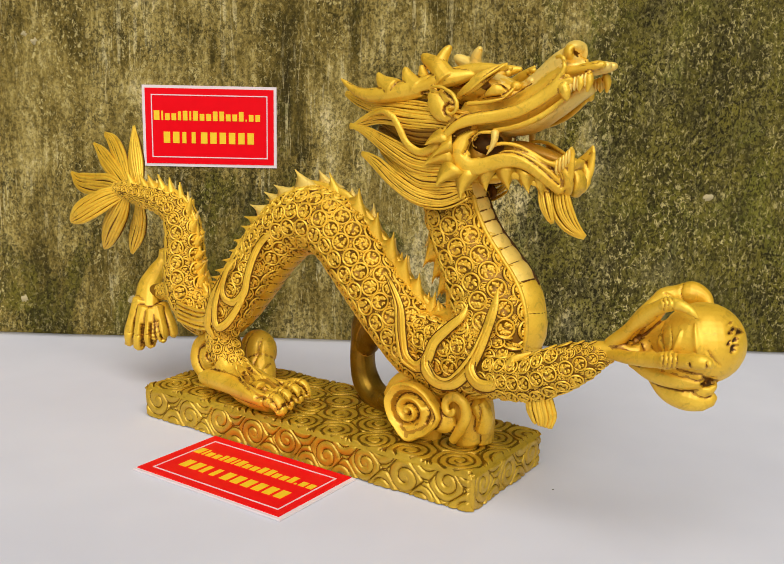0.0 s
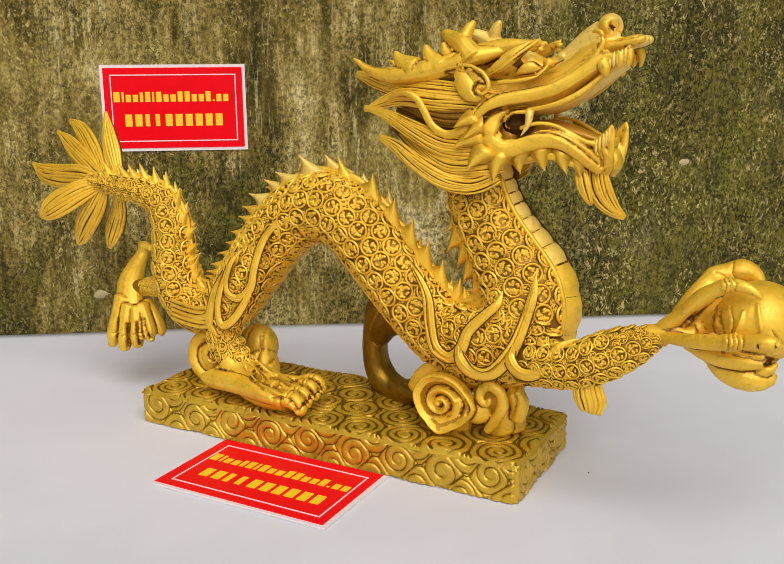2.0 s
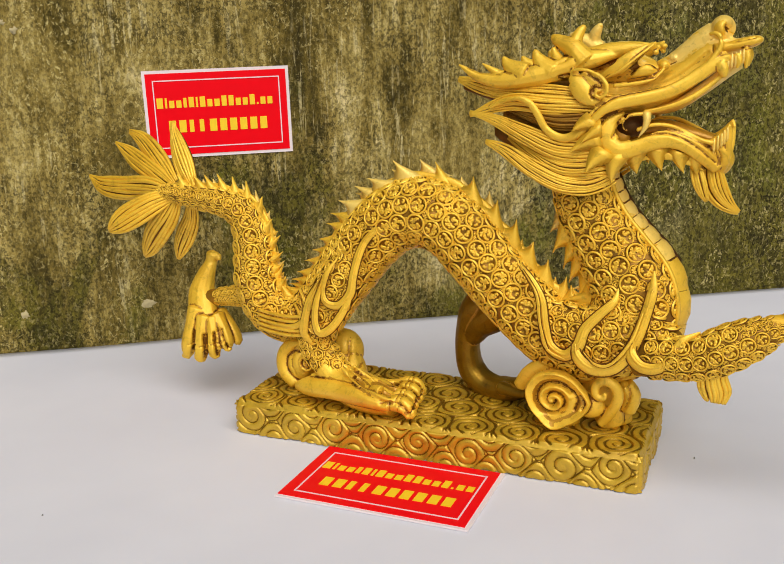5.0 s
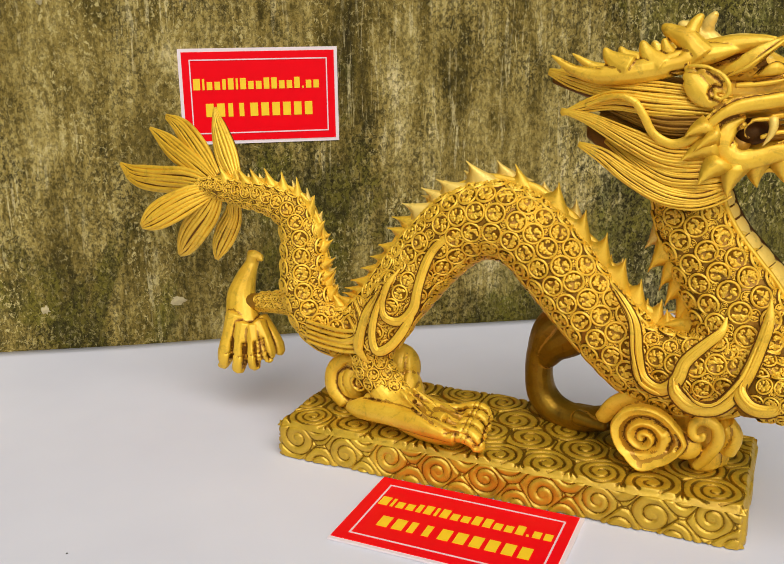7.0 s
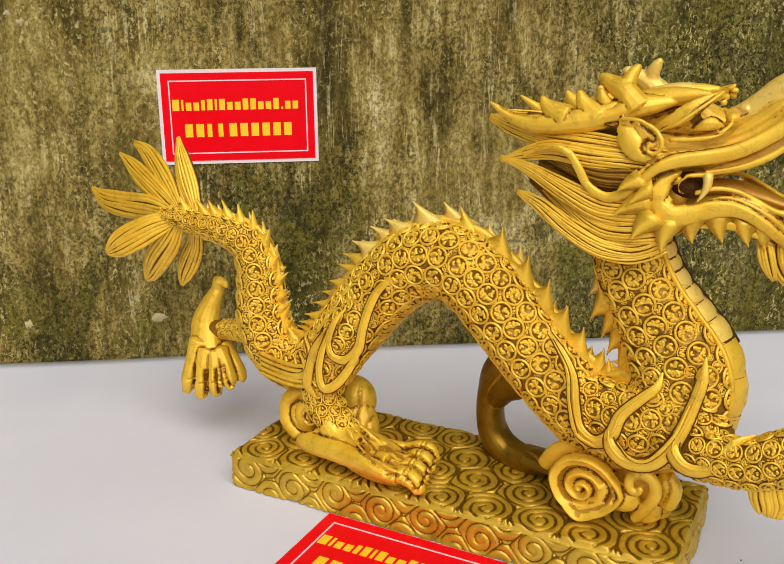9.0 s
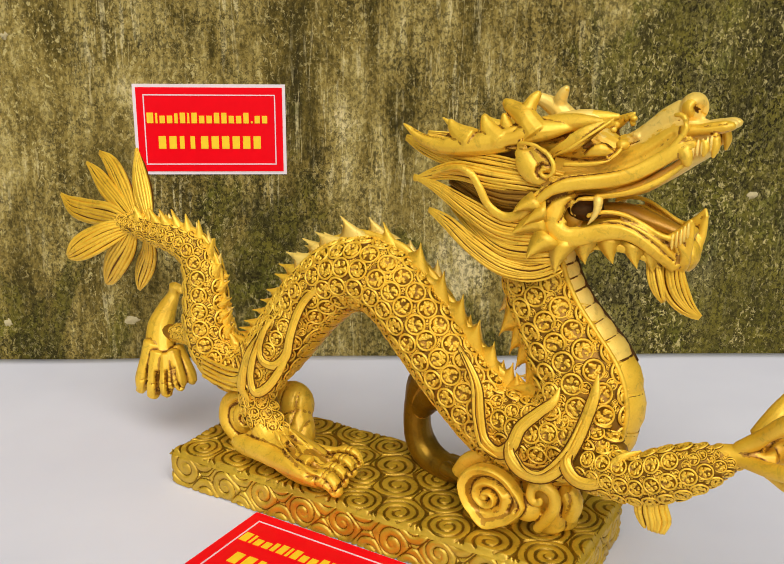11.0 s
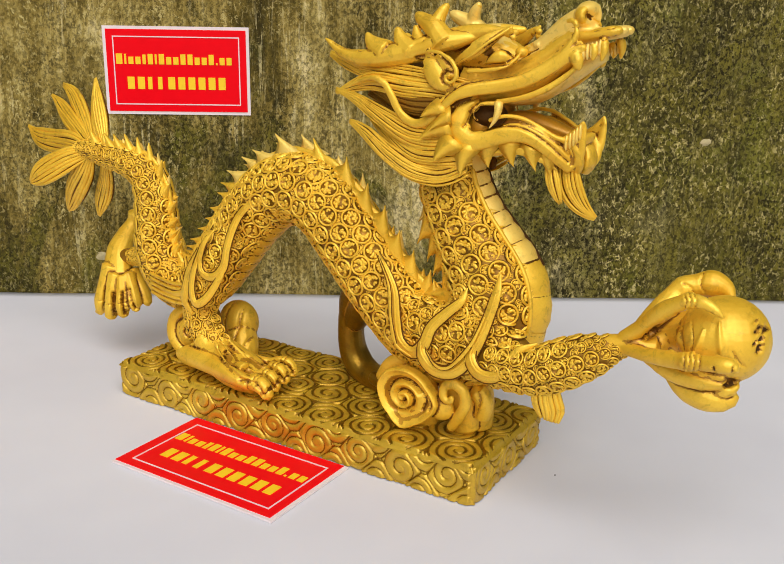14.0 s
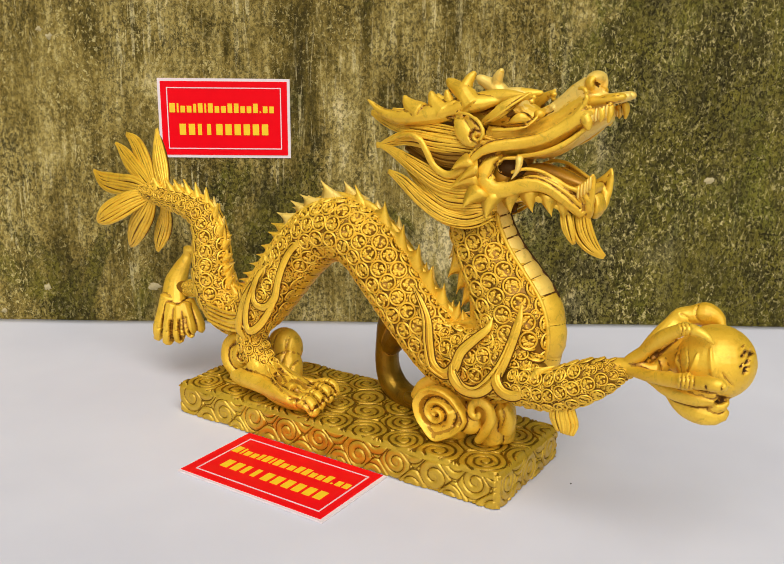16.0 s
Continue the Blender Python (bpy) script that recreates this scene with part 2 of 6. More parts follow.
def tablecloth():
    """One sheet: flat on the top with faint waves, edges dropping over the front and the ends."""
    nx, ny = 121, 91
    verts, faces = [], []
    for j in range(ny):
        for i in range(nx):
            a, c = -1.14 + 2.28 * i / (nx - 1), -0.82 + 1.247 * j / (ny - 1)
            x, y, z = max(-0.955, min(0.955, a)), max(-0.625, c), 0.0
            over = max(abs(a) - 0.955, 0) + max(-0.625 - c, 0)
            z -= over
            fold = 0.012 * math.sin(26 * (c if abs(a) > 0.955 else a)) * min(1, over * 8)
            if abs(a) > 0.955:
                x += math.copysign(0.004 + abs(fold), a)
            if c < -0.625:
                y -= 0.004 + abs(fold)
            if over == 0:
                flat = min(1.0, max(0.0, (c - 0.3) / 0.12))
                z += flat * 0.0015 * noise.noise(Vector((a * 6, c * 9, 1.7))) - 0.0002
            verts.append((x, y, z))
    for j in range(ny - 1):
        for i in range(nx - 1):
            k = j * nx + i
            faces.append((k, k + 1, k + nx + 1, k + nx))
    ob = mesh_object("tablecloth", verts, faces, [CLOTH], smooth=True)
    ob.location = (0.05, 0.605, 0.0)
    mod = ob.modifiers.new("thickness", "SOLIDIFY")
    mod.thickness, mod.offset = 0.002, -1
    return tagged(ob, "plain white cloth spread over the table", "tablecloth")


tablecloth()


# ---- the two red cards ----
def card(name, w, h, label, place, rims=(0.0028, 0.0028, 0.0028, 0.0028)):
    """A printed card: white sheet, red panels, thin frame, two lines of writing as bars; stands up in its own x and z."""
    ob = tagged(new(name), label, "card", "red shop cards")
    ob.matrix_world = place
    box("sheet", (-w / 2, 0, -h / 2), (w / 2, 0.0012, h / 2), PAPER, ob)
    box("red_field", (-w / 2 + rims[0], -0.0004, -h / 2 + rims[3]), (w / 2 - rims[1], 0, h / 2 - rims[2]), RED, ob)
    q, lw = 0.0088, 0.0010
    for lo, hi in (((-w / 2 + q, h / 2 - q - lw), (w / 2 - q, h / 2 - q)), ((-w / 2 + q, -h / 2 + q), (w / 2 - q, -h / 2 + q + lw)),
                   ((-w / 2 + q, -h / 2 + q + lw), (-w / 2 + q + lw, h / 2 - q - lw)), ((w / 2 - q - lw, -h / 2 + q + lw), (w / 2 - q, h / 2 - q - lw))):
        box("frame_line", (lo[0], -0.0007, lo[1]), (hi[0], -0.0004, hi[1]), PINK, ob)
    # two lines of writing: a bar for each sign, (width, height) in tenths of a millimetre
    x = -w * 0.415
    for wide, high in ((56, 92), (18, 90), (46, 66), (46, 66), (30, 86), (46, 92), (18, 90), (48, 92), (46, 66), (48, 66), (46, 92), (46, 92), (46, 66), (46, 66), (46, 92), (16, 18), (46, 66), (46, 66)):
        box("bar", (x, -0.0007, 0.0058), (x + wide * 1e-4, -0.0004, 0.0058 + high * 1e-4), YELLOW, ob)
        x += wide * 1e-4 + 0.0018
    x = -w * 0.345
    for k in range(10):
        box("bar", (x, -0.0007, -0.0165), (x + (0.0040 if k in (2, 3) else 0.0064), -0.0004, -0.0055), YELLOW, ob)
        x += 0.0092
    return ob


card("card", 0.132, 0.079, "red card with white border and yellow lettering on the wall", pose(-0.0775, WALL_Y - 0.0013, 0.2142, 0, -0.4, 0))
# lying card: its up side points away from the viewer
card("card", 0.127, 0.0763, "red card with white border lying flat on the cloth",
     Matrix.Translation((0.0106, 0.6800, 0.0014)) @ Matrix.Rotation(radians(-33.8), 4, "Z") @ Matrix.Rotation(radians(-90), 4, "X"), (0.0007, 0.0028, 0.0007, 0.0024))


# ---- the dragon statue: one mesh, built in its own axes (x along the pedestal to the head, y away from the viewer, z up) ----
class Geo:
    def __init__(self):
        self.v, self.f, self.m, self.n, self.clay, self.clay_mat = [], [], [], 0, None, None
        self.strokes = []

    def add(self, verts, faces, mat):
        if self.clay and mat == self.clay_mat:
            return self.clay.add(verts, faces, mat)
        verts = np.asarray(verts, float)
        self.v.append(verts)
        k = self.n
        self.f.extend([tuple(i + k for i in f) for f in faces])
        self.m.extend([mat] * len(faces))
        self.n += len(verts)

    def model(self, mat):
        """From here on, forms in this material are gathered like clay."""
        self.clay, self.clay_mat = Geo(), mat
        self.strokes = []

    def carve(self, pts, depth, paint=None, share=0.7, twin=False):
        """A stroke of the modelling tool: cuts (depth > 0) or raises a line; rows are x, y, z, half width. paint: wash,
        hole shade or highlight colour put on it.
        """
        for p in ((pts, [(q[0], 2 * MID - q[1], *q[2:]) for q in pts]) if twin else (pts,)):
            self.strokes.append((spline(p, 0.0008)[0], depth, paint, share))

    def fuse(self, voxel=0.0007, rounds=4):
        """Merge what was gathered into one skin with softened joints."""
        part, mat = self.clay, self.clay_mat
        self.clay = None
        me = bpy.data.meshes.new("clay")
        me.from_pydata(np.vstack(part.v).tolist(), [], part.f)
        ob = new("clay", me)
        rm = ob.modifiers.new("fuse", "REMESH")
        rm.mode, rm.voxel_size = "VOXEL", voxel
        sm = ob.modifiers.new("soften", "SMOOTH")
        sm.factor, sm.iterations = 0.5, rounds
        got = ob.evaluated_get(bpy.context.evaluated_depsgraph_get()).to_mesh()
        co, nor = np.empty(len(got.vertices) * 3), np.empty(len(got.vertices) * 3)
        got.vertices.foreach_get("co", co)
        got.vertices.foreach_get("normal", nor)
        co, nor = co.reshape(-1, 3), nor.reshape(-1, 3)
        faces = [tuple(p.vertices) for p in got.polygons]
        mid = np.array([co[list(f)].mean(0) for f in faces])
        mats = np.full(len(faces), mat)
        wob = 0.75 + 0.35 * np.sin(mid[:, 0] * 900 + 2 * np.sin(mid[:, 2] * 700)) * np.sin(mid[:, 2] * 1100 + mid[:, 1] * 500)
        lean = np.array([1.0, 0.12, 1.0])
        # brown wash rubbed into the modelling's grooves; set by concavity, it colours crevice shade in
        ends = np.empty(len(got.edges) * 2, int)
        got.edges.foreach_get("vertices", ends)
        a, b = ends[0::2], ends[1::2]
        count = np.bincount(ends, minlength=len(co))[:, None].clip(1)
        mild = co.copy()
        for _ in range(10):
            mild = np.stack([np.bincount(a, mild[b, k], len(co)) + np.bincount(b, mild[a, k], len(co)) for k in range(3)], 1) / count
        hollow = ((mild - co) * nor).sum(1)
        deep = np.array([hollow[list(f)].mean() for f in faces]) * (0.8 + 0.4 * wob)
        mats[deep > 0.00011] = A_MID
        mats[deep > 0.00027] = A_WASH_SHADE
        shift = np.zeros_like(co)
        for line, depth, paint, share in self.strokes:
            room = np.array([0.006, 0.009, 0.006])
            lo, hi = line[:, :3].min(0) - room, line[:, :3].max(0) + room
            for where, cloud in ((0, co), (1, mid)):
                if where and paint is None:
                    continue
                k = np.nonzero(((cloud > lo) & (cloud < hi)).all(1))[0]
                if not len(k):
                    continue
                d = np.linalg.norm((cloud[k][:, None] - line[None, :, :3]) * lean, axis=2)
                j = d.argmin(1)
                rel = d[np.arange(len(k)), j] / np.maximum(line[j, 3], 0.0003)
                if where:
                    mats[k[rel < share * wob[k]]] = paint
                    soft = k[(rel < share * 1.7 * wob[k])]
                    if paint in (A_WASH_SHADE, A_DARK):
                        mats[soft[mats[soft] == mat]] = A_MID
                else:
                    shift[k] -= nor[k] * (depth * np.exp(-rel ** 2))[:, None]
        uneven = np.array([noise.noise(Vector(p) * 170) + 0.6 * noise.noise(Vector(p) * 420) for p in co.tolist()])
        co = co + shift + nor * (0.00010 * uneven)[:, None]
        for kind in np.unique(mats):
            pick = np.nonzero(mats == kind)[0]
            self.add(np.zeros((0, 3)), [], mat)
            self.f.extend([tuple(i + self.n for i in faces[p]) for p in pick])
            self.m.extend([int(kind)] * len(pick))
        self.v.append(co)
        self.n += len(co)
        bpy.data.objects.remove(ob)
        bpy.data.meshes.remove(me)


G = Geo()
A_GOLD, A_WASH_SHADE, A_PALE, A_DARK, A_BASE, A_SHADE, A_MID, A_GROUND = range(8)
MID = 0.003   # the head's plane of symmetry


def spline(pts, step):
    """Catmull-Rom through the rows of pts, at even steps of length."""
    p = np.asarray(pts, float)
    e = np.vstack([2 * p[0] - p[1], p, 2 * p[-1] - p[-2]])
    rows = []
    for i in range(1, len(e) - 2):
        n = 16
        for k in range(n):
            t = k / n
            a, b, c, d = e[i - 1], e[i], e[i + 1], e[i + 2]
            rows.append(0.5 * (2 * b + (c - a) * t + (2 * a - 5 * b + 4 * c - d) * t * t + (3 * b - a - 3 * c + d) * t ** 3))
    rows.append(p[-1])
    rows = np.array(rows)
    run = np.concatenate([[0], np.cumsum(np.linalg.norm(np.diff(rows[:, :3], axis=0), axis=1))])
    n = max(3, int(round(run[-1] / step)) + 1)
    at = np.linspace(0, run[-1], n)
    return np.stack([np.interp(at, run, rows[:, i]) for i in range(rows.shape[1])], 1), at


def frames(c):
    t = np.gradient(c[:, :3], axis=0)
    t /= np.linalg.norm(t, axis=1)[:, None] + 1e-12
    n = np.stack([-t[:, 2], np.zeros(len(t)), t[:, 0]], 1)
    bad = np.linalg.norm(n, axis=1) < 0.15
    n[bad] = np.cross(t[bad], [0.0, 0.0, 1.0]) if bad.any() else n[bad]
    n /= np.linalg.norm(n, axis=1)[:, None] + 1e-12
    b = np.cross(t, n)
    return t, n, b


def tube(pts, mat=A_GOLD, sides=10, step=0.003, flat=1.0, r=None):
    """A round or flattened limb along a spline; rows are x, y, z, radius. flat: depth against height."""
    p = [(*q[:3], q[3] if len(q) > 3 else r) for q in pts]
    c, _ = spline(p, step)
    t, n, b = frames(c)
    rad = np.maximum(c[:, 3], 0.0003)
    ang = np.linspace(0, 2 * np.pi, sides, endpoint=False)
    m = len(c)
    rr = rad[:, None] * np.ones(sides)
    v = c[:, None, :3] + rr[:, :, None] * (np.cos(ang)[None, :, None] * n[:, None] + flat * np.sin(ang)[None, :, None] * b[:, None])
    v = v.reshape(-1, 3)
    v = np.vstack([v, c[0, :3] - t[0] * rad[0] * 0.6, c[-1, :3] + t[-1] * rad[-1] * 0.6])
    f = []
    for i in range(m - 1):
        for j in range(sides):
            k = (j + 1) % sides
            f.append((i * sides + j, i * sides + k, (i + 1) * sides + k, (i + 1) * sides + j))
    a, z = m * sides, m * sides + 1
    for j in range(sides):
        k = (j + 1) % sides
        f.append((a, k, j))
        f.append((z, (m - 1) * sides + j, (m - 1) * sides + k))
    G.add(v, f, mat)
    return c, t, n, b


def ridge(pts):
    """A broad flat ribbon that fades out at both ends, a shallow groove along it."""
    last = len(pts) - 1
    tube([(p[0], p[1] + (0.0015 if i in (0, last) else 0), p[2], p[3] * (0.4 if i in (0, last) else 1.12)) for i, p in enumerate(pts)], A_GOLD, 12, 0.002, 0.42)
    tube([(p[0], p[1] - p[3] * 0.38, p[2] + p[3] * 0.3, p[3] * 0.3) for p in pts[:-1]], A_GOLD, 8, 0.002, 0.6)
    wash_lines([(*p[:3], p[3] * 1.1) for p in pts[:-1]], share=0.14, out=0.05)


def wash_lines(pts, sides_of=(1, -1), share=0.3, out=0.35, flat=1.0):
    """Thin lines of brown wash left in the grooves on both sides of a raised form."""
    c, _ = spline([(*q[:3], q[3]) for q in pts], 0.003)
    t, n, b = frames(c)
    front = 1 if c[:, 1].mean() < MID else -1
    for s in sides_of:
        p = c[:, :3] + n * (s * c[:, 3] * 1.02)[:, None] + b * (front * out * flat * c[:, 3])[:, None]
        rad = np.clip(c[:, 3] * share, 0.0003, 0.0008)
        tube([(*q, k) for q, k in zip(p, rad)], A_WASH_SHADE, 6, 0.003)


def mirror(pts):
    return [(q[0], 2 * MID - q[1], *q[2:]) for q in pts]


def both(pts, **kw):
    for q in (pts, mirror(pts)):
        tube(q, **kw)


def ball(at, r, mat=A_GOLD, scale=(1, 1, 1), seg=18, rings=12):
    v, f = [(0, 0, 1)], []
    for i in range(1, rings):
        for j in range(seg):
            p, q = math.pi * i / rings, 2 * math.pi * j / seg
            v.append((math.sin(p) * math.cos(q), math.sin(p) * math.sin(q), math.cos(p)))
    v.append((0, 0, -1))
    for j in range(seg):
        k = (j + 1) % seg
        f.append((0, 1 + j, 1 + k))
        f.append((len(v) - 1, 1 + (rings - 2) * seg + k, 1 + (rings - 2) * seg + j))
        for i in range(rings - 2):
            o = 1 + i * seg
            f.append((o + j, o + seg + j, o + seg + k, o + k))
    G.add(np.array(v) * r * np.array(scale) + np.array(at[:3]), f, mat)


def lock(pts, count, r, mat=A_GOLD, bulge=0.4, step=0.003, seed=0):
    """A lock of hair or a flame: strands side by side along a midline; rows are x, y, z, half width."""
    c, at = spline(pts, step)
    t, n, b = frames(c)
    rng = np.random.RandomState(seed)
    # the body of the lock, brown in the grooves between the strands
    row = [(*q[:3], q[3] * 0.90) for q in c[int(len(c) * 0.10):int(len(c) * 0.90)]]
    tube([tuple(q) for q in row[::3]] + [tuple(row[-1])], A_WASH_SHADE, 14, 0.004, abs(bulge) + 0.92 / count)
    for i in range(count):
        w = 2 * (i + 0.5) / count - 1
        jit, up = rng.uniform(-0.3, 0.3) / count, rng.uniform(0.93, 1.10)
        p = c[:, :3] + n * ((w + jit) * c[:, 3])[:, None] + b * (bulge * math.sqrt(max(0, 1 - w * w)) * c[:, 3] * up)[:, None]
        p = p + n * (0.0004 * np.sin(at / 0.011 + rng.uniform(0, 6)))[:, None]
        rad = np.clip(c[:, 3] * rng.uniform(1.05, 1.3) / count, 0.0006, 1.3 * r)
        q = np.hstack([p, rad[:, None]])
        tube([tuple(k) for k in q[::2]] + [tuple(q[-1])], mat, 8, step)


def spike(base_a, base_b, tip, thick, mat=A_GOLD, sag=0.15):
    """A thin curved thorn: two base corners and a tip, swollen in the middle."""
    a, b, c = (np.array(q, float) for q in (base_a, base_b, tip))
    mid = (a + b) / 2
    nrm = np.cross(b - a, c - a)
    nrm /= np.linalg.norm(nrm) + 1e-12
    n = 6
    v, f = [], []
    for i in range(n):
        t = i / (n - 1)
        k = t ** 1.25
        pa, pb = a + (c - a) * t, b + (c - b) * t
        pull = (a - b) * sag * math.sin(math.pi * t) * 0.6
        half = thick * (1 - k) + 0.0003
        m = (pa + pb) / 2 + pull
        v += [pa + pull, m + nrm * half, pb + pull, m - nrm * half]
    for i in range(n - 1):
        for j in range(4):
            k = (j + 1) % 4
            f.append((i * 4 + j, i * 4 + k, i * 4 + 4 + k, i * 4 + 4 + j))
    f += [(3, 2, 1, 0), tuple(4 * (n - 1) + j for j in range(4))]
    G.add(v, f, mat)


def coin_template(kind):
    """A raised coin scale of radius 1 in the xy plane: thick rim, sunk face and curled signs in low relief."""
    v, f, m = [], [], []
    seg = 16
    prof = [(1.12, -0.04), (1.05, 0.06), (0.99, 0.20), (0.92, 0.23), (0.86, 0.19), (0.82, 0.08)]
    for rr, h in prof:
        for j in range(seg):
            a = 2 * math.pi * j / seg
            v.append((rr * math.cos(a), rr * math.sin(a), h))
    for i in range(len(prof) - 1):
        for j in range(seg):
            k = (j + 1) % seg
            f.append((i * seg + j, i * seg + k, (i + 1) * seg + k, (i + 1) * seg + j))
            m.append(A_GOLD if i else A_WASH_SHADE)
    f.append(tuple(5 * seg + j for j in range(seg)))
    m.append(A_GROUND)
    rng = random.Random(kind)

    def stroke(pts, wide, lift):
        base, n = len(v), len(pts)
        for i, (x, y) in enumerate(pts):
            xa, ya = pts[max(0, i - 1)]
            xb, yb = pts[min(n - 1, i + 1)]
            a = math.atan2(yb - ya, xb - xa)
            w = wide * (0.55 + 0.45 * math.sin(math.pi * (i + 0.6) / (n + 0.2)))
            for o, h in ((-w, 0.06), (-0.55 * w, 0.20), (0.55 * w, 0.20), (w, 0.06)):
                v.append((x - o * math.sin(a), y + o * math.cos(a), h + lift))
        for i in range(n - 1):
            for j in range(3):
                f.append((base + i * 4 + j, base + i * 4 + j + 1, base + i * 4 + j + 5, base + i * 4 + j + 4))
                m.append(A_GOLD)

    # curls that run in from the rim, and a hook between each two
    arms, hand, first = rng.choice((4, 4, 5)), rng.choice((-1, 1)), rng.uniform(0, 6.28)
    for s in range(arms):
        a0, bend = first + 6.283 * s / arms + rng.uniform(-0.4, 0.4), rng.choice((1, 1, -1)) * hand * rng.uniform(0.5, 2.1)
        stroke([((0.68 - 0.56 * u) * math.cos(a0 + bend * u), (0.68 - 0.56 * u) * math.sin(a0 + bend * u)) for u in (0, 0.25, 0.5, 0.75, 1)], 0.19, 0.012 * s)
        a1, r1 = a0 + 3.14 / arms, rng.uniform(0.42, 0.56)
        x, y, turn = r1 * math.cos(a1), r1 * math.sin(a1), rng.uniform(0, 6.28)
        hook = [(x + 0.15 * math.cos(turn + hand * q), y + 0.15 * math.sin(turn + hand * q)) for q in (0, 0.9, 1.8, 2.9, 3.9)]
        stroke(hook, 0.14, 0.03 + 0.012 * s)
    return np.array(v), f, m


COINS = [coin_template(k) for k in range(12)]
coin_rng = random.Random(5)


def coin(at, normal, along, r):
    z = np.array(normal) / np.linalg.norm(normal)
    x = along - z * (along @ z)
    x /= np.linalg.norm(x) + 1e-12
    y = np.cross(z, x)
    a = coin_rng.uniform(0, 6.28)
    x, y = x * math.cos(a) + y * math.sin(a), y * math.cos(a) - x * math.sin(a)
    z = z + 0.16 * along * coin_rng.uniform(0.4, 1.0)
    v, f, m = COINS[coin_rng.randrange(12)]
    k = G.n
    pts = np.asarray(at) + r * (v[:, :1] * x + v[:, 1:2] * y + v[:, 2:3] * z)
    G.v.append(pts)
    G.f.extend([tuple(i + k for i in q) for q in f])
    G.m.extend(m)
    G.n += len(v)


def scales(pts, size, lo, hi, flat=1.0, mirrored=True, start=0.0, stop=1.0, sink=0.06):
    """Coin scales in staggered rows on a limb, from angle lo to hi off its back line."""
    c, at = spline(pts, 0.001)
    t, n, b = frames(c)
    placed = np.zeros((0, 4))
    r = min(size, float(np.median(c[:, 3])) * 0.36)
    wide = float(np.median(c[:, 3])) * (1 + flat) / 2
    lanes = max(1, int(round(wide * radians(hi - lo) / (1.78 * r))))
    for lane in range(lanes + 1):
        deg = lo + (hi - lo) * lane / lanes
        for sign in ((1, -1) if mirrored else (1,)):
            a = radians(deg) * sign
            nn = math.cos(a) * n + math.sin(a) / max(flat, 0.3) * b
            nn /= np.linalg.norm(nn, axis=1)[:, None]
            skin = c[:, :3] + c[:, 3:4] * (math.cos(a) * n + flat * math.sin(a) * b)
            run = np.concatenate([[0], np.cumsum(np.linalg.norm(np.diff(skin, axis=0), axis=1))])
            s = run[int((len(run) - 1) * start)] + (r if lane % 2 else 0)
            while s < run[int((len(run) - 1) * stop)]:
                i = int(np.argmin(abs(run - s)))
                k = min(r, c[i, 3] * 0.4)
                p = skin[i] - nn[i] * k * sink
                s += k * 0.25
                if len(placed) and (np.linalg.norm(placed[:, :3] - p, axis=1) < 0.9 * (placed[:, 3] + k)).any():
                    continue
                placed = np.vstack([placed, [*p, k]])
                coin(p, nn[i], t[i], k)
                s += k * 1.6
    # smaller coins in the gaps
    g = random.Random(len(placed))
    for small in (0.75, 0.55, 0.4, 0.3):
        for _ in range(int(2200 * at[-1] / 0.3)):
            i = int(g.uniform(start, stop) * (len(c) - 1))
            a = radians(g.uniform(lo, hi)) * (g.choice((1, -1)) if mirrored else 1)
            r = min(size, c[i, 3] * 0.36) * small
            nn = math.cos(a) * n[i] + math.sin(a) / max(flat, 0.3) * b[i]
            nn /= np.linalg.norm(nn)
            p = c[i, :3] + c[i, 3] * (math.cos(a) * n[i] + flat * math.sin(a) * b[i]) - nn * r * sink
            if (np.linalg.norm(placed[:, :3] - p, axis=1) < 0.76 * (placed[:, 3] + r)).any():
                continue
            placed = np.vstack([placed, [*p, r]])
            coin(p, nn, t[i], r)


# body from tail to throat
TAIL = [(-0.2255, 0, 0.1663, 0.0046), (-0.2081, 0, 0.1658, 0.00797), (-0.1903, 0, 0.1634, 0.00941), (-0.1684, 0, 0.1609, 0.0108), (-0.1526, 0, 0.1537, 0.0126), (-0.1459, 0, 0.1397, 0.0141), (-0.1448, 0, 0.1215, 0.0153), (-0.1439, 0, 0.1038, 0.0169), (-0.1362, 0, 0.0858, 0.018), (-0.1214, 0, 0.0761, 0.018)]
HUMP = [(-0.1044, 0, 0.0785, 0.0185), (-0.0879, 0, 0.0922, 0.0197), (-0.0716, 0, 0.1129, 0.0208), (-0.053, 0, 0.1361, 0.0215), (-0.0322, 0, 0.1549, 0.0224), (-0.0099, 0, 0.1608, 0.0234), (0.0101, 0, 0.1536, 0.0232), (0.0279, 0, 0.136, 0.0231), (0.0453, 0, 0.1165, 0.0227), (0.0643, 0, 0.0973, 0.0226)]
NECK = [(0.083, 0, 0.0831, 0.0232), (0.1046, 0, 0.079, 0.0249), (0.1235, 0.001, 0.0875, 0.0284), (0.132, 0.003, 0.1038, 0.0294), (0.1299, 0.005, 0.1203, 0.0284), (0.1204, 0.006, 0.1365, 0.0252), (0.1098, 0.006, 0.1529, 0.0223), (0.1017, 0.006, 0.1687, 0.021), (0.0978, 0.005, 0.1828, 0.02), (0.096, 0.004, 0.1981, 0.0176)]
BODY = TAIL + HUMP + NECK
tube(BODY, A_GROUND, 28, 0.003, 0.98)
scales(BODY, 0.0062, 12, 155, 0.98)

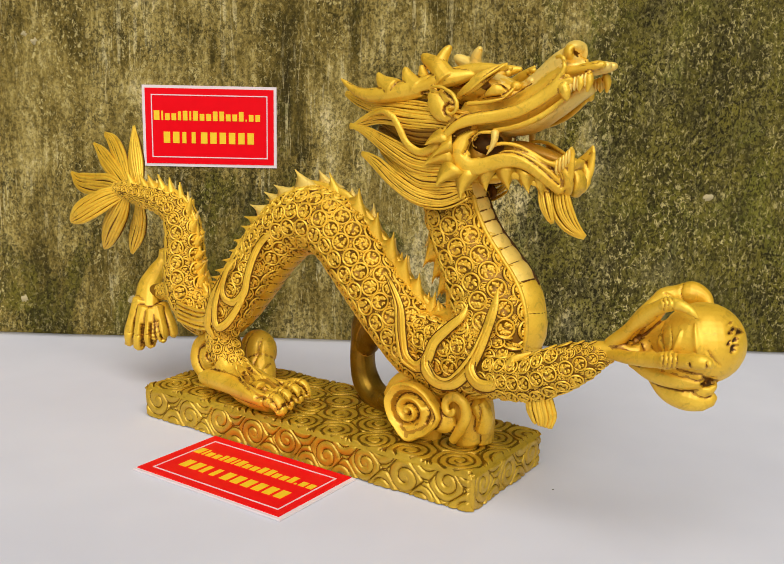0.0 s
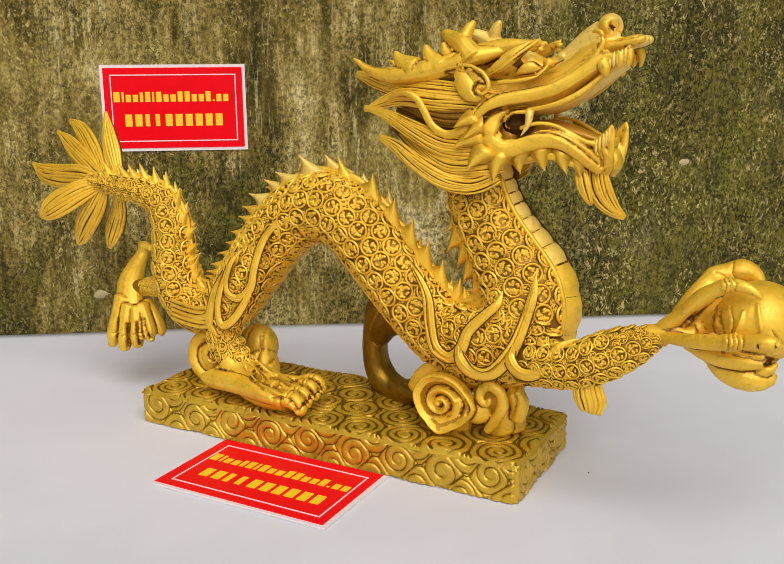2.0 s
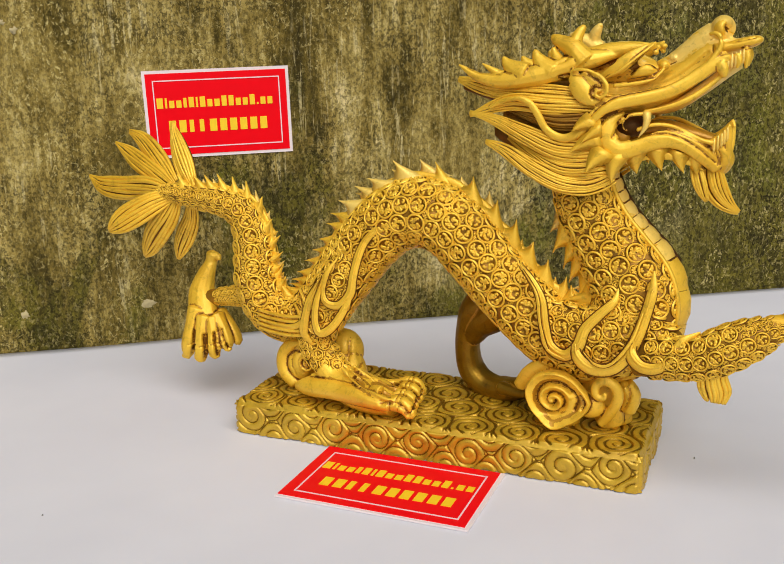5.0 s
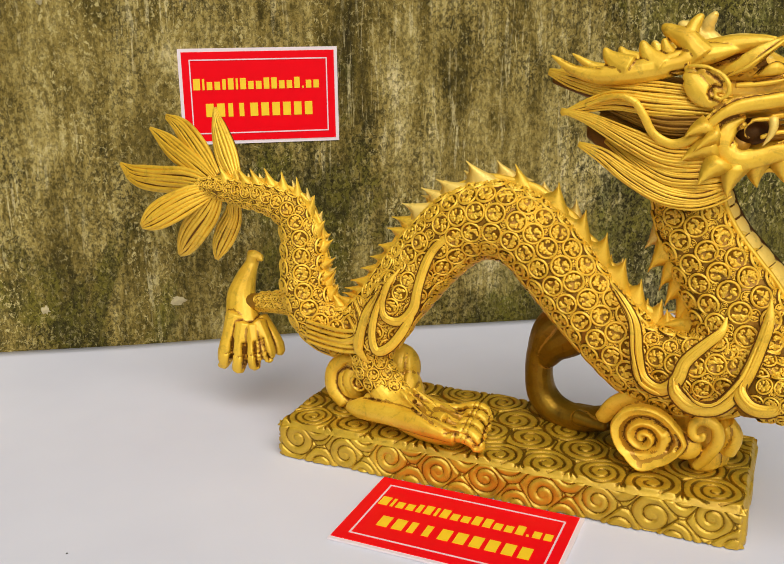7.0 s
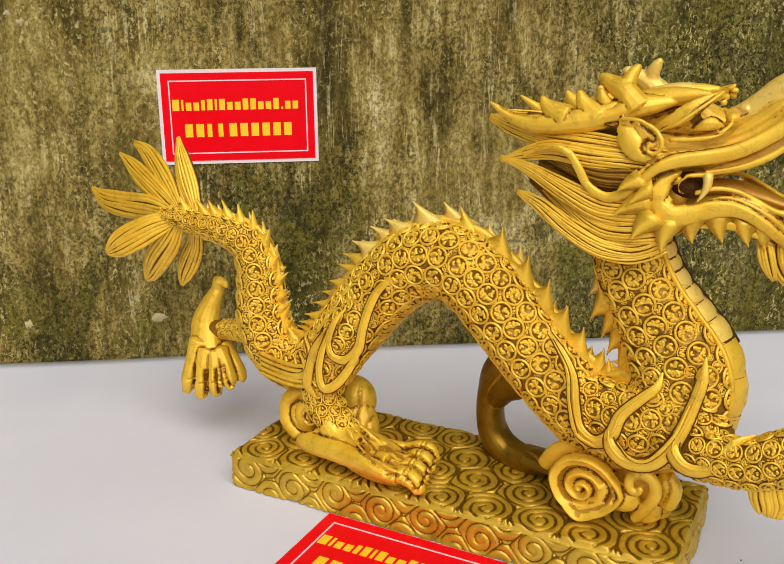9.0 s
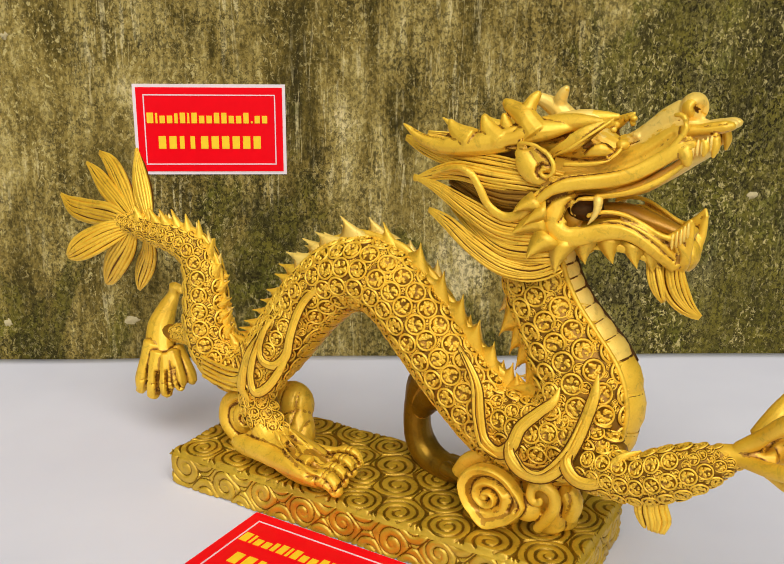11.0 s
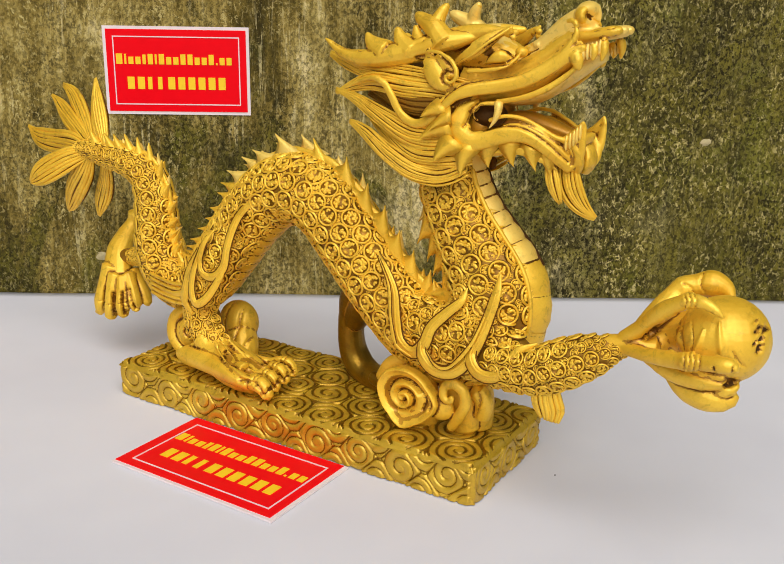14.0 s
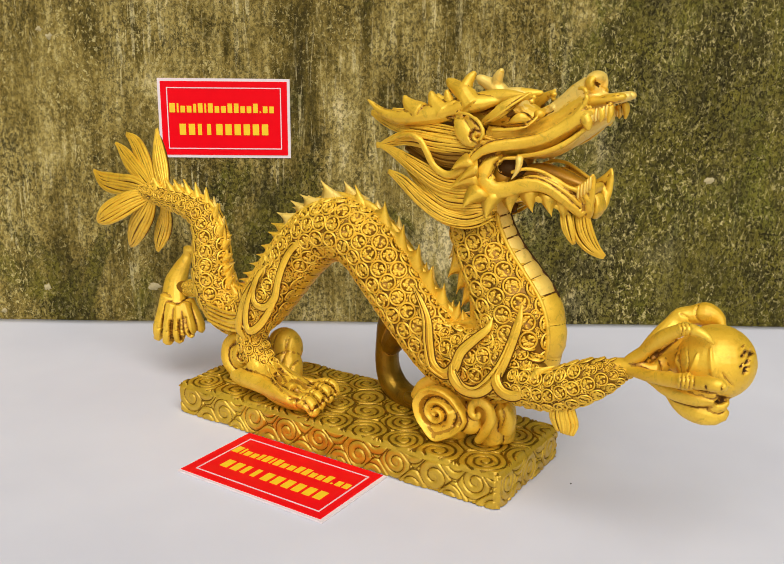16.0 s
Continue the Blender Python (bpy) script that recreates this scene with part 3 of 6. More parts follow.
# dorsal crest: broad teeth that lean to the tail, a second row behind
def tooth(root, along, out, side, wide, tall, thick, lean, mat=A_GOLD, notch=0.0):
    """A blade: bulging on the side to the head, hollow on the side to the tail, thin at its edges."""
    rings = 8
    shape = ((1, 0), (0.45, 0.7), (0, 1), (-0.4, 0.55), (-1, 0), (-0.4, -0.55), (0, -1), (0.45, -0.7))
    v, f = [], []
    for i in range(rings):
        q = i / (rings - 1)
        fore = wide * (1 - q) ** 1.5 + 0.0006
        aft = wide * (1 - q) ** 1.9 * (1 + notch * math.sin(q * 9)) + 0.0003
        th = thick * (1 - q) ** 0.8 + 0.0006
        mid = root + out * tall * q + along * lean * tall * q ** 1.5
        for x, y in shape:
            v.append(mid + along * (fore if x > 0 else aft) * x + side * th * y)
    n = len(shape)
    for i in range(rings - 1):
        for j in range(n):
            k = (j + 1) % n
            f.append((i * n + j, i * n + k, (i + 1) * n + k, (i + 1) * n + j))
    f.append(tuple((rings - 1) * n + j for j in range(n)))
    G.add(v, f, mat)


c, at = spline(BODY, 0.001)
t, n, b = frames(c)
web = []
for i in range(25, int(len(c) * 0.95), 6):
    h = float(np.interp(i / len(c), (0, 0.12, 0.42, 0.55, 0.75, 1.0), (0.0016, 0.0022, 0.0026, 0.0036, 0.0036, 0.0032))) * (1 + 0.18 * math.sin(i * 0.7))
    web.append((*(c[i, :3] + n[i] * (c[i, 3] + h * 0.15)), h))
tube(web, A_GOLD, 12, 0.002, 0.6)
rng = random.Random(11)
s, k = 0.022, 0
while s < at[-1] * 0.95:
    i = int(np.argmin(abs(at - s)))
    q = s / at[-1]
    tall = float(np.interp(q, (0, 0.12, 0.3, 0.40, 0.47, 0.55, 0.75, 0.8, 1.0), (0.005, 0.007, 0.007, 0.0085, 0.0110, 0.0120, 0.0115, 0.0110, 0.0100)))
    tall *= rng.choice((1.1, 0.85, 1.15, 0.95, 1.0)) * rng.uniform(0.9, 1.1)
    wide = float(np.interp(q, (0, 0.12, 0.4, 0.47, 0.55, 0.74, 0.8, 1), (0.0080, 0.0100, 0.0115, 0.0130, 0.0170, 0.0170, 0.0120, 0.0105))) * rng.uniform(0.85, 1.2)
    root = c[i, :3] + n[i] * (c[i, 3] - 0.003)
    root = root + b[i] * (0.006 if q > 0.80 else 0.0)   # the nape crest stands towards the viewer
    # hump and back-row teeth are paler: sky light put into their colour
    tooth(root + b[i] * rng.uniform(0, 0.003), t[i], n[i], b[i], wide, tall + 0.0042, 0.0036, rng.uniform(-0.75, -0.4), A_PALE if 0.44 < q < 0.53 else A_GOLD, rng.uniform(-0.2, 0.3))
    tooth(root + t[i] * wide * 0.8 - b[i] * rng.uniform(0.002, 0.004), t[i], n[i], b[i], wide * 0.9, (tall + 0.003) * rng.uniform(0.6, 1.0), 0.0024, rng.uniform(-0.6, -0.2), A_PALE, rng.uniform(-0.2, 0.3))
    if k % 2:
        tooth(root - t[i] * wide * 0.5 - b[i] * 0.006, t[i], n[i], b[i], wide * 0.7, (tall + 0.003) * 0.55, 0.003, -0.5)
    s += wide * float(np.interp(q, (0.4, 0.47, 0.54, 1), (0.9, 0.72, 0.95, 0.9)))
    k += 1

# belly plates along the under side
s, k = at[-1] * 0.30, 0
while s < at[-1] * 0.985:
    i = int(np.argmin(abs(at - s)))
    neck = s > at[-1] * 0.74
    wide = 25 if neck else 24
    v, f = [], []
    ln = 0.0125 if neck else 0.010
    cols = 9
    for a in range(4):
        q = min(len(c) - 1, i + int(ln * 1000 * a / 3))
        for col in range(cols):
            ang = radians(180 - wide + 2 * wide * col / (cols - 1))
            rise = 1.0 + (0.10 if neck else 0.035) * math.sin(math.pi * col / (cols - 1)) + (0.0, 0.05, 0.055, 0.02)[a]
            v.append(c[q, :3] + c[q, 3] * rise * (math.cos(ang) * n[q] + 0.98 * math.sin(ang) * b[q]))
    for a in range(3):
        for col in range(cols - 1):
            m = a * cols + col
            f.append((m, m + 1, m + cols + 1, m + cols))
    G.add(v, f, A_PALE if s > at[-1] * 0.86 else A_GOLD)
    tube([(*p, 0.0008) for p in v[:cols]], A_WASH_SHADE, 6, 0.003)
    s += ln * 0.9
    k += 1
for side in (1, -1):
    e = [(*(c[i, :3] + c[i, 3] * 1.03 * (math.cos(radians(180 - 26 * side)) * n[i] + math.sin(radians(180 - 26 * side)) * b[i])), 0.0016) for i in range(int(len(c) * 0.74), int(len(c) * 0.985), 8)]
    tube(e, A_GOLD, 6, 0.003)

seam = [(*(c[i, :3] + c[i, 3] * 1.12 * (math.cos(radians(187)) * n[i] + math.sin(radians(187)) * b[i])), 0.0012) for i in range(int(len(c) * 0.86), int(len(c) * 0.985), 8)]
tube(seam, A_DARK, 6, 0.003)

# tail flames
def flame(idx, pts):
    lock([(*p[:3], p[3] * 1.4) for p in pts], 7, 0.0026, A_GOLD, 0.34, 0.004, idx)


flame(0, [(-0.2178, 0.004, 0.1659, 0.00307), (-0.2432, 0.01, 0.1668, 0.00705), (-0.2789, 0.018, 0.1651, 0.00685), (-0.2996, 0.022, 0.1662, 0.00491), (-0.3132, 0.024, 0.1729, 0.000824)])
flame(1, [(-0.2151, 0, 0.164, 0.00305), (-0.2289, -0.004, 0.1591, 0.00613), (-0.2474, -0.009, 0.1486, 0.00733), (-0.2603, -0.012, 0.1407, 0.00543), (-0.2678, -0.013, 0.1365, 0.00117)])
flame(2, [(-0.2122, 0, 0.161, 0.00381), (-0.2205, 0.002, 0.1486, 0.00694), (-0.2371, 0.006, 0.1312, 0.00786), (-0.2491, 0.009, 0.1177, 0.00479), (-0.2545, 0.01, 0.1118, 0.000803)])
flame(3, [(-0.2004, 0.004, 0.1569, 0.00343), (-0.2058, 0.01, 0.1439, 0.00542), (-0.216, 0.016, 0.1303, 0.0063), (-0.2249, 0.018, 0.1172, 0.00438), (-0.2281, 0.018, 0.1092, 0.0008)])
flame(4, [(-0.2174, 0.004, 0.1698, 0.00345), (-0.2363, 0.012, 0.1777, 0.00584), (-0.262, 0.022, 0.1875, 0.00597), (-0.2781, 0.028, 0.1944, 0.00363), (-0.2881, 0.03, 0.1997, 0.000812)])
flame(5, [(-0.2139, 0.004, 0.1718, 0.00382), (-0.2301, 0.014, 0.1834, 0.00622), (-0.2502, 0.024, 0.1974, 0.00593), (-0.2621, 0.028, 0.2047, 0.00399), (-0.2729, 0.03, 0.2091, 0.0012)])
flame(6, [(-0.1974, 0.002, 0.1735, 0.00415), (-0.2061, 0.008, 0.1868, 0.00646), (-0.2152, 0.014, 0.2011, 0.00536), (-0.2208, 0.018, 0.2101, 0.00308), (-0.2238, 0.02, 0.2175, 0.000771)])

# far hind paw, raised behind the tail
G.model(A_GOLD)
tube([(-0.16, 0.012, 0.086, 0.00927), (-0.1762, 0.016, 0.0836, 0.00784), (-0.1923, 0.019, 0.0807, 0.00675), (-0.2043, 0.019, 0.078, 0.0072)], A_GROUND, 14)
scales([(-0.16, 0.012, 0.086, 0.00927), (-0.1762, 0.016, 0.0836, 0.00784), (-0.1923, 0.019, 0.0807, 0.00675)], 0.0042, 20, 160)
tube([(-0.2073, 0.036, 0.111, 0.00566), (-0.2099, 0.036, 0.1033, 0.00528), (-0.2116, 0.03, 0.0938, 0.00809), (-0.2111, 0.022, 0.0825, 0.0113), (-0.2077, 0.017, 0.0725, 0.0128), (-0.2041, 0.013, 0.0623, 0.0136)], A_GOLD, 14, 0.003, 0.8)
tube([(-0.2082, 0.036, 0.1109, 0.00324), (-0.2027, 0.036, 0.1088, 0.00323), (-0.1997, 0.034, 0.107, 0.00121)], A_GOLD, 8)
PAW = ([(-0.2078, 0.01, 0.0719, 0.00715), (-0.2105, 0.005, 0.0578, 0.00556), (-0.2133, 0.003, 0.0443, 0.00598), (-0.2164, 0.002, 0.0351, 0.0036), (-0.2196, 0.001, 0.0342, 0.0016)],
       [(-0.2004, 0.008, 0.0661, 0.00672), (-0.2005, 0.003, 0.054, 0.00553), (-0.201, 0.002, 0.0418, 0.00594), (-0.2036, 0.001, 0.0326, 0.00397)],
       [(-0.1946, 0.009, 0.0651, 0.00592), (-0.1911, 0.005, 0.0543, 0.00512), (-0.1899, 0.003, 0.0434, 0.00552), (-0.1898, 0.002, 0.0363, 0.00355)],
       [(-0.1918, 0.012, 0.067, 0.00554), (-0.1847, 0.009, 0.057, 0.00473), (-0.1816, 0.008, 0.0477, 0.00512), (-0.1808, 0.008, 0.0411, 0.00316)],
       [(-0.1928, 0.018, 0.0681, 0.00518), (-0.1834, 0.016, 0.0591, 0.00437), (-0.179, 0.016, 0.0504, 0.00477), (-0.1758, 0.016, 0.0449, 0.00318)])
for pts in PAW:
    tube([(*p[:3], p[3] * 1.15) for p in pts], A_GOLD, 10)
for one, two in zip(PAW, PAW[1:]):
    G.carve([((p[0] + q[0]) / 2, min(p[1], q[1]) - 0.003, (p[2] + q[2]) / 2, 0.0013) for p, q in zip(one[1:4], two[1:4])], 0.0034, A_WASH_SHADE, 0.8)
for pts in ([(-0.1985, -0.002, 0.0834, 0.00116), (-0.1974, 0.004, 0.098, 0.00155), (-0.1963, 0.012, 0.1082, 0.00117)], [(-0.1905, 0.002, 0.079, 0.00117), (-0.1931, 0.006, 0.0898, 0.00117)], [(-0.2106, -0.002, 0.0454, 0.000791), (-0.2033, -0.003, 0.0465, 0.000787)], [(-0.2006, -0.003, 0.0451, 0.000786), (-0.1931, -0.003, 0.0459, 0.000783)], [(-0.1906, -0.001, 0.0472, 0.000784), (-0.1831, -0.001, 0.0479, 0.00078)]):
    G.carve(pts, 0.0009, A_MID, 0.8)
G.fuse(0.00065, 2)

# near hind leg: thigh, shank, foot
G.model(A_GOLD)
THIGH = [(-0.0491, -0.008, 0.1444, 0.009), (-0.0615, -0.014, 0.12, 0.0147), (-0.0743, -0.017, 0.0979, 0.0163), (-0.083, -0.019, 0.08, 0.0135), (-0.0845, -0.019, 0.0678, 0.00932)]
tube(THIGH, A_GROUND, 20, 0.003, 0.72)
scales(THIGH, 0.0056, 0, 180, 0.72, mirrored=False, start=0.1)
SHANK = [(-0.092, -0.014, 0.0682, 0.011), (-0.0858, -0.017, 0.0595, 0.0128), (-0.0768, -0.02, 0.0507, 0.0112), (-0.0678, -0.022, 0.0425, 0.0108)]
tube(SHANK, A_GROUND, 18, 0.003, 1.0)
scales(SHANK, 0.005, 0, 180, 1.0, mirrored=False)
tube([(-0.0779, -0.02, 0.0489, 0.0105), (-0.0688, -0.022, 0.0423, 0.0108), (-0.0543, -0.026, 0.037, 0.0128), (-0.0364, -0.03, 0.0343, 0.0122), (-0.0207, -0.033, 0.0332, 0.00929)], A_GOLD, 18, 0.003, 1.3)
for pts in ([(-0.0603, -0.034, 0.0538, 0.00139), (-0.0427, -0.043, 0.0466, 0.00171), (-0.0258, -0.048, 0.042, 0.00202), (-0.0145, -0.049, 0.0403, 0.002)], [(-0.0552, -0.032, 0.0529, 0.00139), (-0.0384, -0.036, 0.0446, 0.00172), (-0.0227, -0.038, 0.0415, 0.00204), (-0.0139, -0.038, 0.0412, 0.00203)], [(-0.0549, -0.026, 0.0531, 0.0014), (-0.0378, -0.027, 0.0451, 0.00174), (-0.0229, -0.027, 0.0417, 0.00207), (-0.0151, -0.026, 0.0416, 0.00207)]):
    tube(pts, A_GOLD, 8)
ball([(-0.0881, -0.03, 0.0365, 0.00844)][0], 0.0066, A_GOLD, (1.15, 1.0, 1.0), 16, 12)
tube([(-0.0992, -0.029, 0.0346, 0.0032), (-0.0891, -0.031, 0.0359, 0.00668), (-0.0634, -0.038, 0.0387, 0.00716), (-0.0359, -0.044, 0.0385, 0.00662), (-0.0193, -0.046, 0.0372, 0.00554)], A_GOLD, 14)
tube([(-0.0874, -0.027, 0.0425, 0.00282), (-0.0776, -0.029, 0.0418, 0.00488), (-0.0526, -0.035, 0.0412, 0.00644), (-0.0286, -0.04, 0.0404, 0.00661)], A_GOLD, 14)
TOES = ([(-0.0396, -0.038, 0.0386, 0.00723), (-0.0237, -0.043, 0.0371, 0.00576), (-0.0133, -0.045, 0.0381, 0.00604), (-0.0068, -0.046, 0.0358, 0.00568), (-0.0041, -0.046, 0.0304, 0.00401)],
        [(-0.0405, -0.032, 0.0381, 0.0066), (-0.0246, -0.034, 0.0368, 0.00549), (-0.0145, -0.035, 0.0389, 0.00613), (-0.0087, -0.035, 0.0363, 0.00543), (-0.0058, -0.035, 0.0316, 0.00374)],
        [(-0.0433, -0.024, 0.0377, 0.00633), (-0.0265, -0.024, 0.0372, 0.00523), (-0.0152, -0.024, 0.0401, 0.00588), (-0.0093, -0.024, 0.0375, 0.00517), (-0.0068, -0.024, 0.0327, 0.00345)],
        [(-0.0469, -0.016, 0.037, 0.0057), (-0.0304, -0.013, 0.0371, 0.00461), (-0.0177, -0.012, 0.0402, 0.00528), (-0.0117, -0.012, 0.038, 0.00456), (-0.0092, -0.012, 0.0334, 0.00316)])
for pts in TOES:
    tube(pts, A_GOLD, 12)
for one, two in zip(TOES, TOES[1:]):
    G.carve([((p[0] + q[0]) / 2, (p[1] + q[1]) / 2 - 0.002, (p[2] + q[2]) / 2 + 0.002, 0.0016) for p, q in list(zip(one, two))[1:]], 0.0034, A_WASH_SHADE, 0.8)
for pts in TOES:
    p, q = pts[2], pts[3]
    for shift in (-0.001, 0.002):
        G.carve([(p[0] + shift - 0.001, p[1] - 0.004, p[2] - 0.003, 0.0006), (p[0] + shift, p[1] - 0.002, p[2] + 0.004, 0.0007), (p[0] + shift + 0.001, p[1] + 0.002, p[2] + 0.006, 0.0006)], 0.0006, A_MID, 0.8)
    G.carve([(q[0] + 0.003, q[1] - 0.004, q[2] - 0.002, 0.0007), (q[0] + 0.005, q[1] - 0.001, q[2] + 0.001, 0.0008), (q[0] + 0.004, q[1] + 0.003, q[2] + 0.003, 0.0006)], 0.0008, A_WASH_SHADE, 0.7)
for pts in ([(-0.0533, -0.036, 0.0516, 0.00138), (-0.0376, -0.042, 0.0447, 0.00171), (-0.0235, -0.045, 0.0404, 0.00135)], [(-0.0496, -0.034, 0.0536, 0.00138), (-0.0339, -0.036, 0.0452, 0.00172), (-0.0213, -0.037, 0.042, 0.00136)], [(-0.0513, -0.027, 0.0539, 0.0014), (-0.0348, -0.027, 0.0462, 0.00174), (-0.0203, -0.026, 0.0424, 0.00138)]):
    G.carve(pts, 0.0018, A_MID, 0.6)
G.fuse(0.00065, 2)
# ridges that outline the haunch
ridge([(-0.0191, -0.0215, 0.1488, 0.00133), (-0.033, -0.021, 0.152, 0.00201), (-0.0425, -0.0225, 0.145, 0.00236), (-0.0476, -0.026, 0.1343, 0.00271), (-0.051, -0.029, 0.1201, 0.00272), (-0.0537, -0.03, 0.1068, 0.00307), (-0.062, -0.031, 0.0985, 0.00275), (-0.0714, -0.032, 0.1001, 0.00242), (-0.0741, -0.031, 0.109, 0.00207), (-0.0701, -0.03, 0.1215, 0.00171), (-0.0642, -0.028, 0.1302, 0.00137)])
ridge([(-0.0773, -0.028, 0.1151, 0.00139), (-0.0851, -0.028, 0.1019, 0.00245), (-0.0892, -0.029, 0.089, 0.00281), (-0.0916, -0.029, 0.0758, 0.00319), (-0.086, -0.03, 0.0674, 0.00318)])
ridge([(-0.0729, -0.03, 0.1195, 0.00103), (-0.078, -0.0325, 0.1019, 0.00208), (-0.0796, -0.034, 0.0877, 0.00243), (-0.076, -0.0345, 0.078, 0.00278), (-0.0662, -0.034, 0.0835, 0.00276), (-0.057, -0.032, 0.0971, 0.0024), (-0.0512, -0.03, 0.1123, 0.0017)])
ridge([(-0.0974, -0.021, 0.1045, 0.00142), (-0.0907, -0.026, 0.0917, 0.00212), (-0.0962, -0.026, 0.0801, 0.00214), (-0.115, -0.022, 0.0752, 0.00181), (-0.1334, -0.019, 0.0763, 0.0011)])
ridge([(-0.1021, -0.021, 0.093, 0.00143), (-0.0943, -0.026, 0.084, 0.00213), (-0.0952, -0.026, 0.0689, 0.00179)])
for q in range(5):
    tube([(x, y - 0.001, z + 0.0035 * q - 0.006, 0.0014) for x, y, z, r in [(-0.0933, -0.024, 0.0779, 0.00143), (-0.1062, -0.023, 0.0763, 0.00144), (-0.1223, -0.02, 0.0765, 0.00146), (-0.1339, -0.018, 0.0779, 0.00147)]], A_GOLD, 6)


# cloud rolls by the heel
def coil(q, r0, r1, turns, phase, hand, width, squash=1.0):
    """Rows of a spiral stroke in the upright plane through q."""
    n = int(16 * turns)
    return [(q[0] + (r0 + (r1 - r0) * i / n) * math.cos(phase + hand * i / n * turns * 6.283), q[1], q[2] + squash * (r0 + (r1 - r0) * i / n) * math.sin(phase + hand * i / n * turns * 6.283), width) for i in range(n + 1)]


G.model(A_GOLD)
tube([(-0.1093, -0.014, 0.0299, 0.00524), (-0.1173, -0.014, 0.0398, 0.0059), (-0.1172, -0.012, 0.0525, 0.00588), (-0.1067, -0.012, 0.06, 0.0055), (-0.0947, -0.014, 0.0573, 0.00481), (-0.0888, -0.016, 0.048, 0.00447)], A_GOLD, 14)
ball([(-0.1041, -0.012, 0.045, 0.00846)][0], 0.0108, A_GOLD, (1.05, 0.8, 1.15), 18, 12)
q = [(-0.0932, -0.024, 0.0501, 0.00696)][0]
tube(coil(q, 0.0058, 0.0012, 1.5, 0.8, 1, 0.0023), A_GOLD, 8, 0.0015)
G.carve(coil(q, 0.0040, 0.0008, 1.2, 2.4, 1, 0.0009), 0.002, A_WASH_SHADE, 0.9)
tube([(-0.0978, -0.012, 0.027, 0.00784), (-0.104, -0.01, 0.0292, 0.00789), (-0.1064, -0.008, 0.0379, 0.00723)], A_GOLD, 14)
for pts in ([(-0.1058, -0.024, 0.0377, 0.000963), (-0.1092, -0.024, 0.0475, 0.00128), (-0.1076, -0.023, 0.0571, 0.00128), (-0.0992, -0.023, 0.062, 0.000949)], [(-0.0995, -0.026, 0.0411, 0.000955), (-0.1022, -0.026, 0.0496, 0.00127), (-0.0998, -0.026, 0.0569, 0.000948)]):
    G.carve(pts, 0.0016, A_MID, 0.7)
# the far one is striped
q = [(-0.0852, 0.02, 0.0473, 0.0141)][0]
ball(q, q[3] * 0.95, A_GOLD, (1.2, 1.0, 1.25), 20, 14)
tube([(-0.0799, 0.016, 0.0411, 0.0111), (-0.0747, 0.012, 0.0318, 0.0118), (-0.0743, 0.008, 0.0233, 0.011)], A_GOLD, 14)
for pts in ([(-0.0872, 0.01, 0.0647, 0.0011), (-0.0882, 0.008, 0.0495, 0.00147), (-0.0865, 0.01, 0.0316, 0.00111)], [(-0.0776, 0.01, 0.0698, 0.00109), (-0.0758, 0.007, 0.0526, 0.00145), (-0.076, 0.009, 0.0325, 0.0011)], [(-0.0687, 0.01, 0.0709, 0.00108), (-0.0653, 0.009, 0.0544, 0.00144), (-0.0673, 0.01, 0.0342, 0.00109)]):
    G.carve(pts, 0.0014, A_MID, 0.7)
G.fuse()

# far foreleg, smooth and arched, standing behind; the body's shade is in its darker gold
G.model(A_SHADE)
tube([(0.0383, 0.018, 0.1032, 0.0111), (0.0206, 0.022, 0.0897, 0.0113), (0.0129, 0.026, 0.0711, 0.00935), (0.0116, 0.027, 0.0535, 0.00907), (0.015, 0.028, 0.0393, 0.00984), (0.0255, 0.026, 0.0312, 0.00942), (0.0422, 0.02, 0.0309, 0.00855), (0.0617, 0.012, 0.0386, 0.00764)], A_SHADE, 18, 0.003, 1.1)
tube([(0.0448, 0.014, 0.0973, 0.0144), (0.0329, 0.018, 0.0865, 0.0133), (0.0224, 0.022, 0.0777, 0.011), (0.0154, 0.025, 0.0671, 0.00862)], A_SHADE, 16)
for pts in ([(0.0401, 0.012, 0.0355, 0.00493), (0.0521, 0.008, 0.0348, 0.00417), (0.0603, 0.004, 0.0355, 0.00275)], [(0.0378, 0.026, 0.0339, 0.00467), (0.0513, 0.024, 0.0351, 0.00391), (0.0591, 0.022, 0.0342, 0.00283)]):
    tube(pts, A_SHADE, 10)
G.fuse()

# cloud under the chest: a rose-like roll and a hooked curl
G.model(A_GOLD)
tube([(0.0905, -0.01, 0.0718, 0.0111), (0.0857, -0.01, 0.0599, 0.0151), (0.0839, -0.008, 0.043, 0.018), (0.0875, -0.008, 0.0274, 0.0147), (0.0894, -0.008, 0.018, 0.01)], A_GOLD, 18, 0.003, 0.5)
tube([(0.1093, -0.006, 0.0681, 0.011), (0.1146, -0.006, 0.0497, 0.0124), (0.1183, -0.006, 0.0362, 0.0105), (0.1209, -0.006, 0.026, 0.00853)], A_GOLD, 16, 0.003, 0.75)
tube([(0.119, 0.004, 0.0623, 0.0092), (0.1244, 0.004, 0.0437, 0.00858), (0.125, 0.004, 0.026, 0.00797)], A_GOLD, 14, 0.003, 1.2)
rose = [(0.088, -0.022, 0.0469, 0.019)][0]
ball(rose, rose[3] * 0.8, A_GOLD, (1.08, 0.42, 0.98), 24, 16)


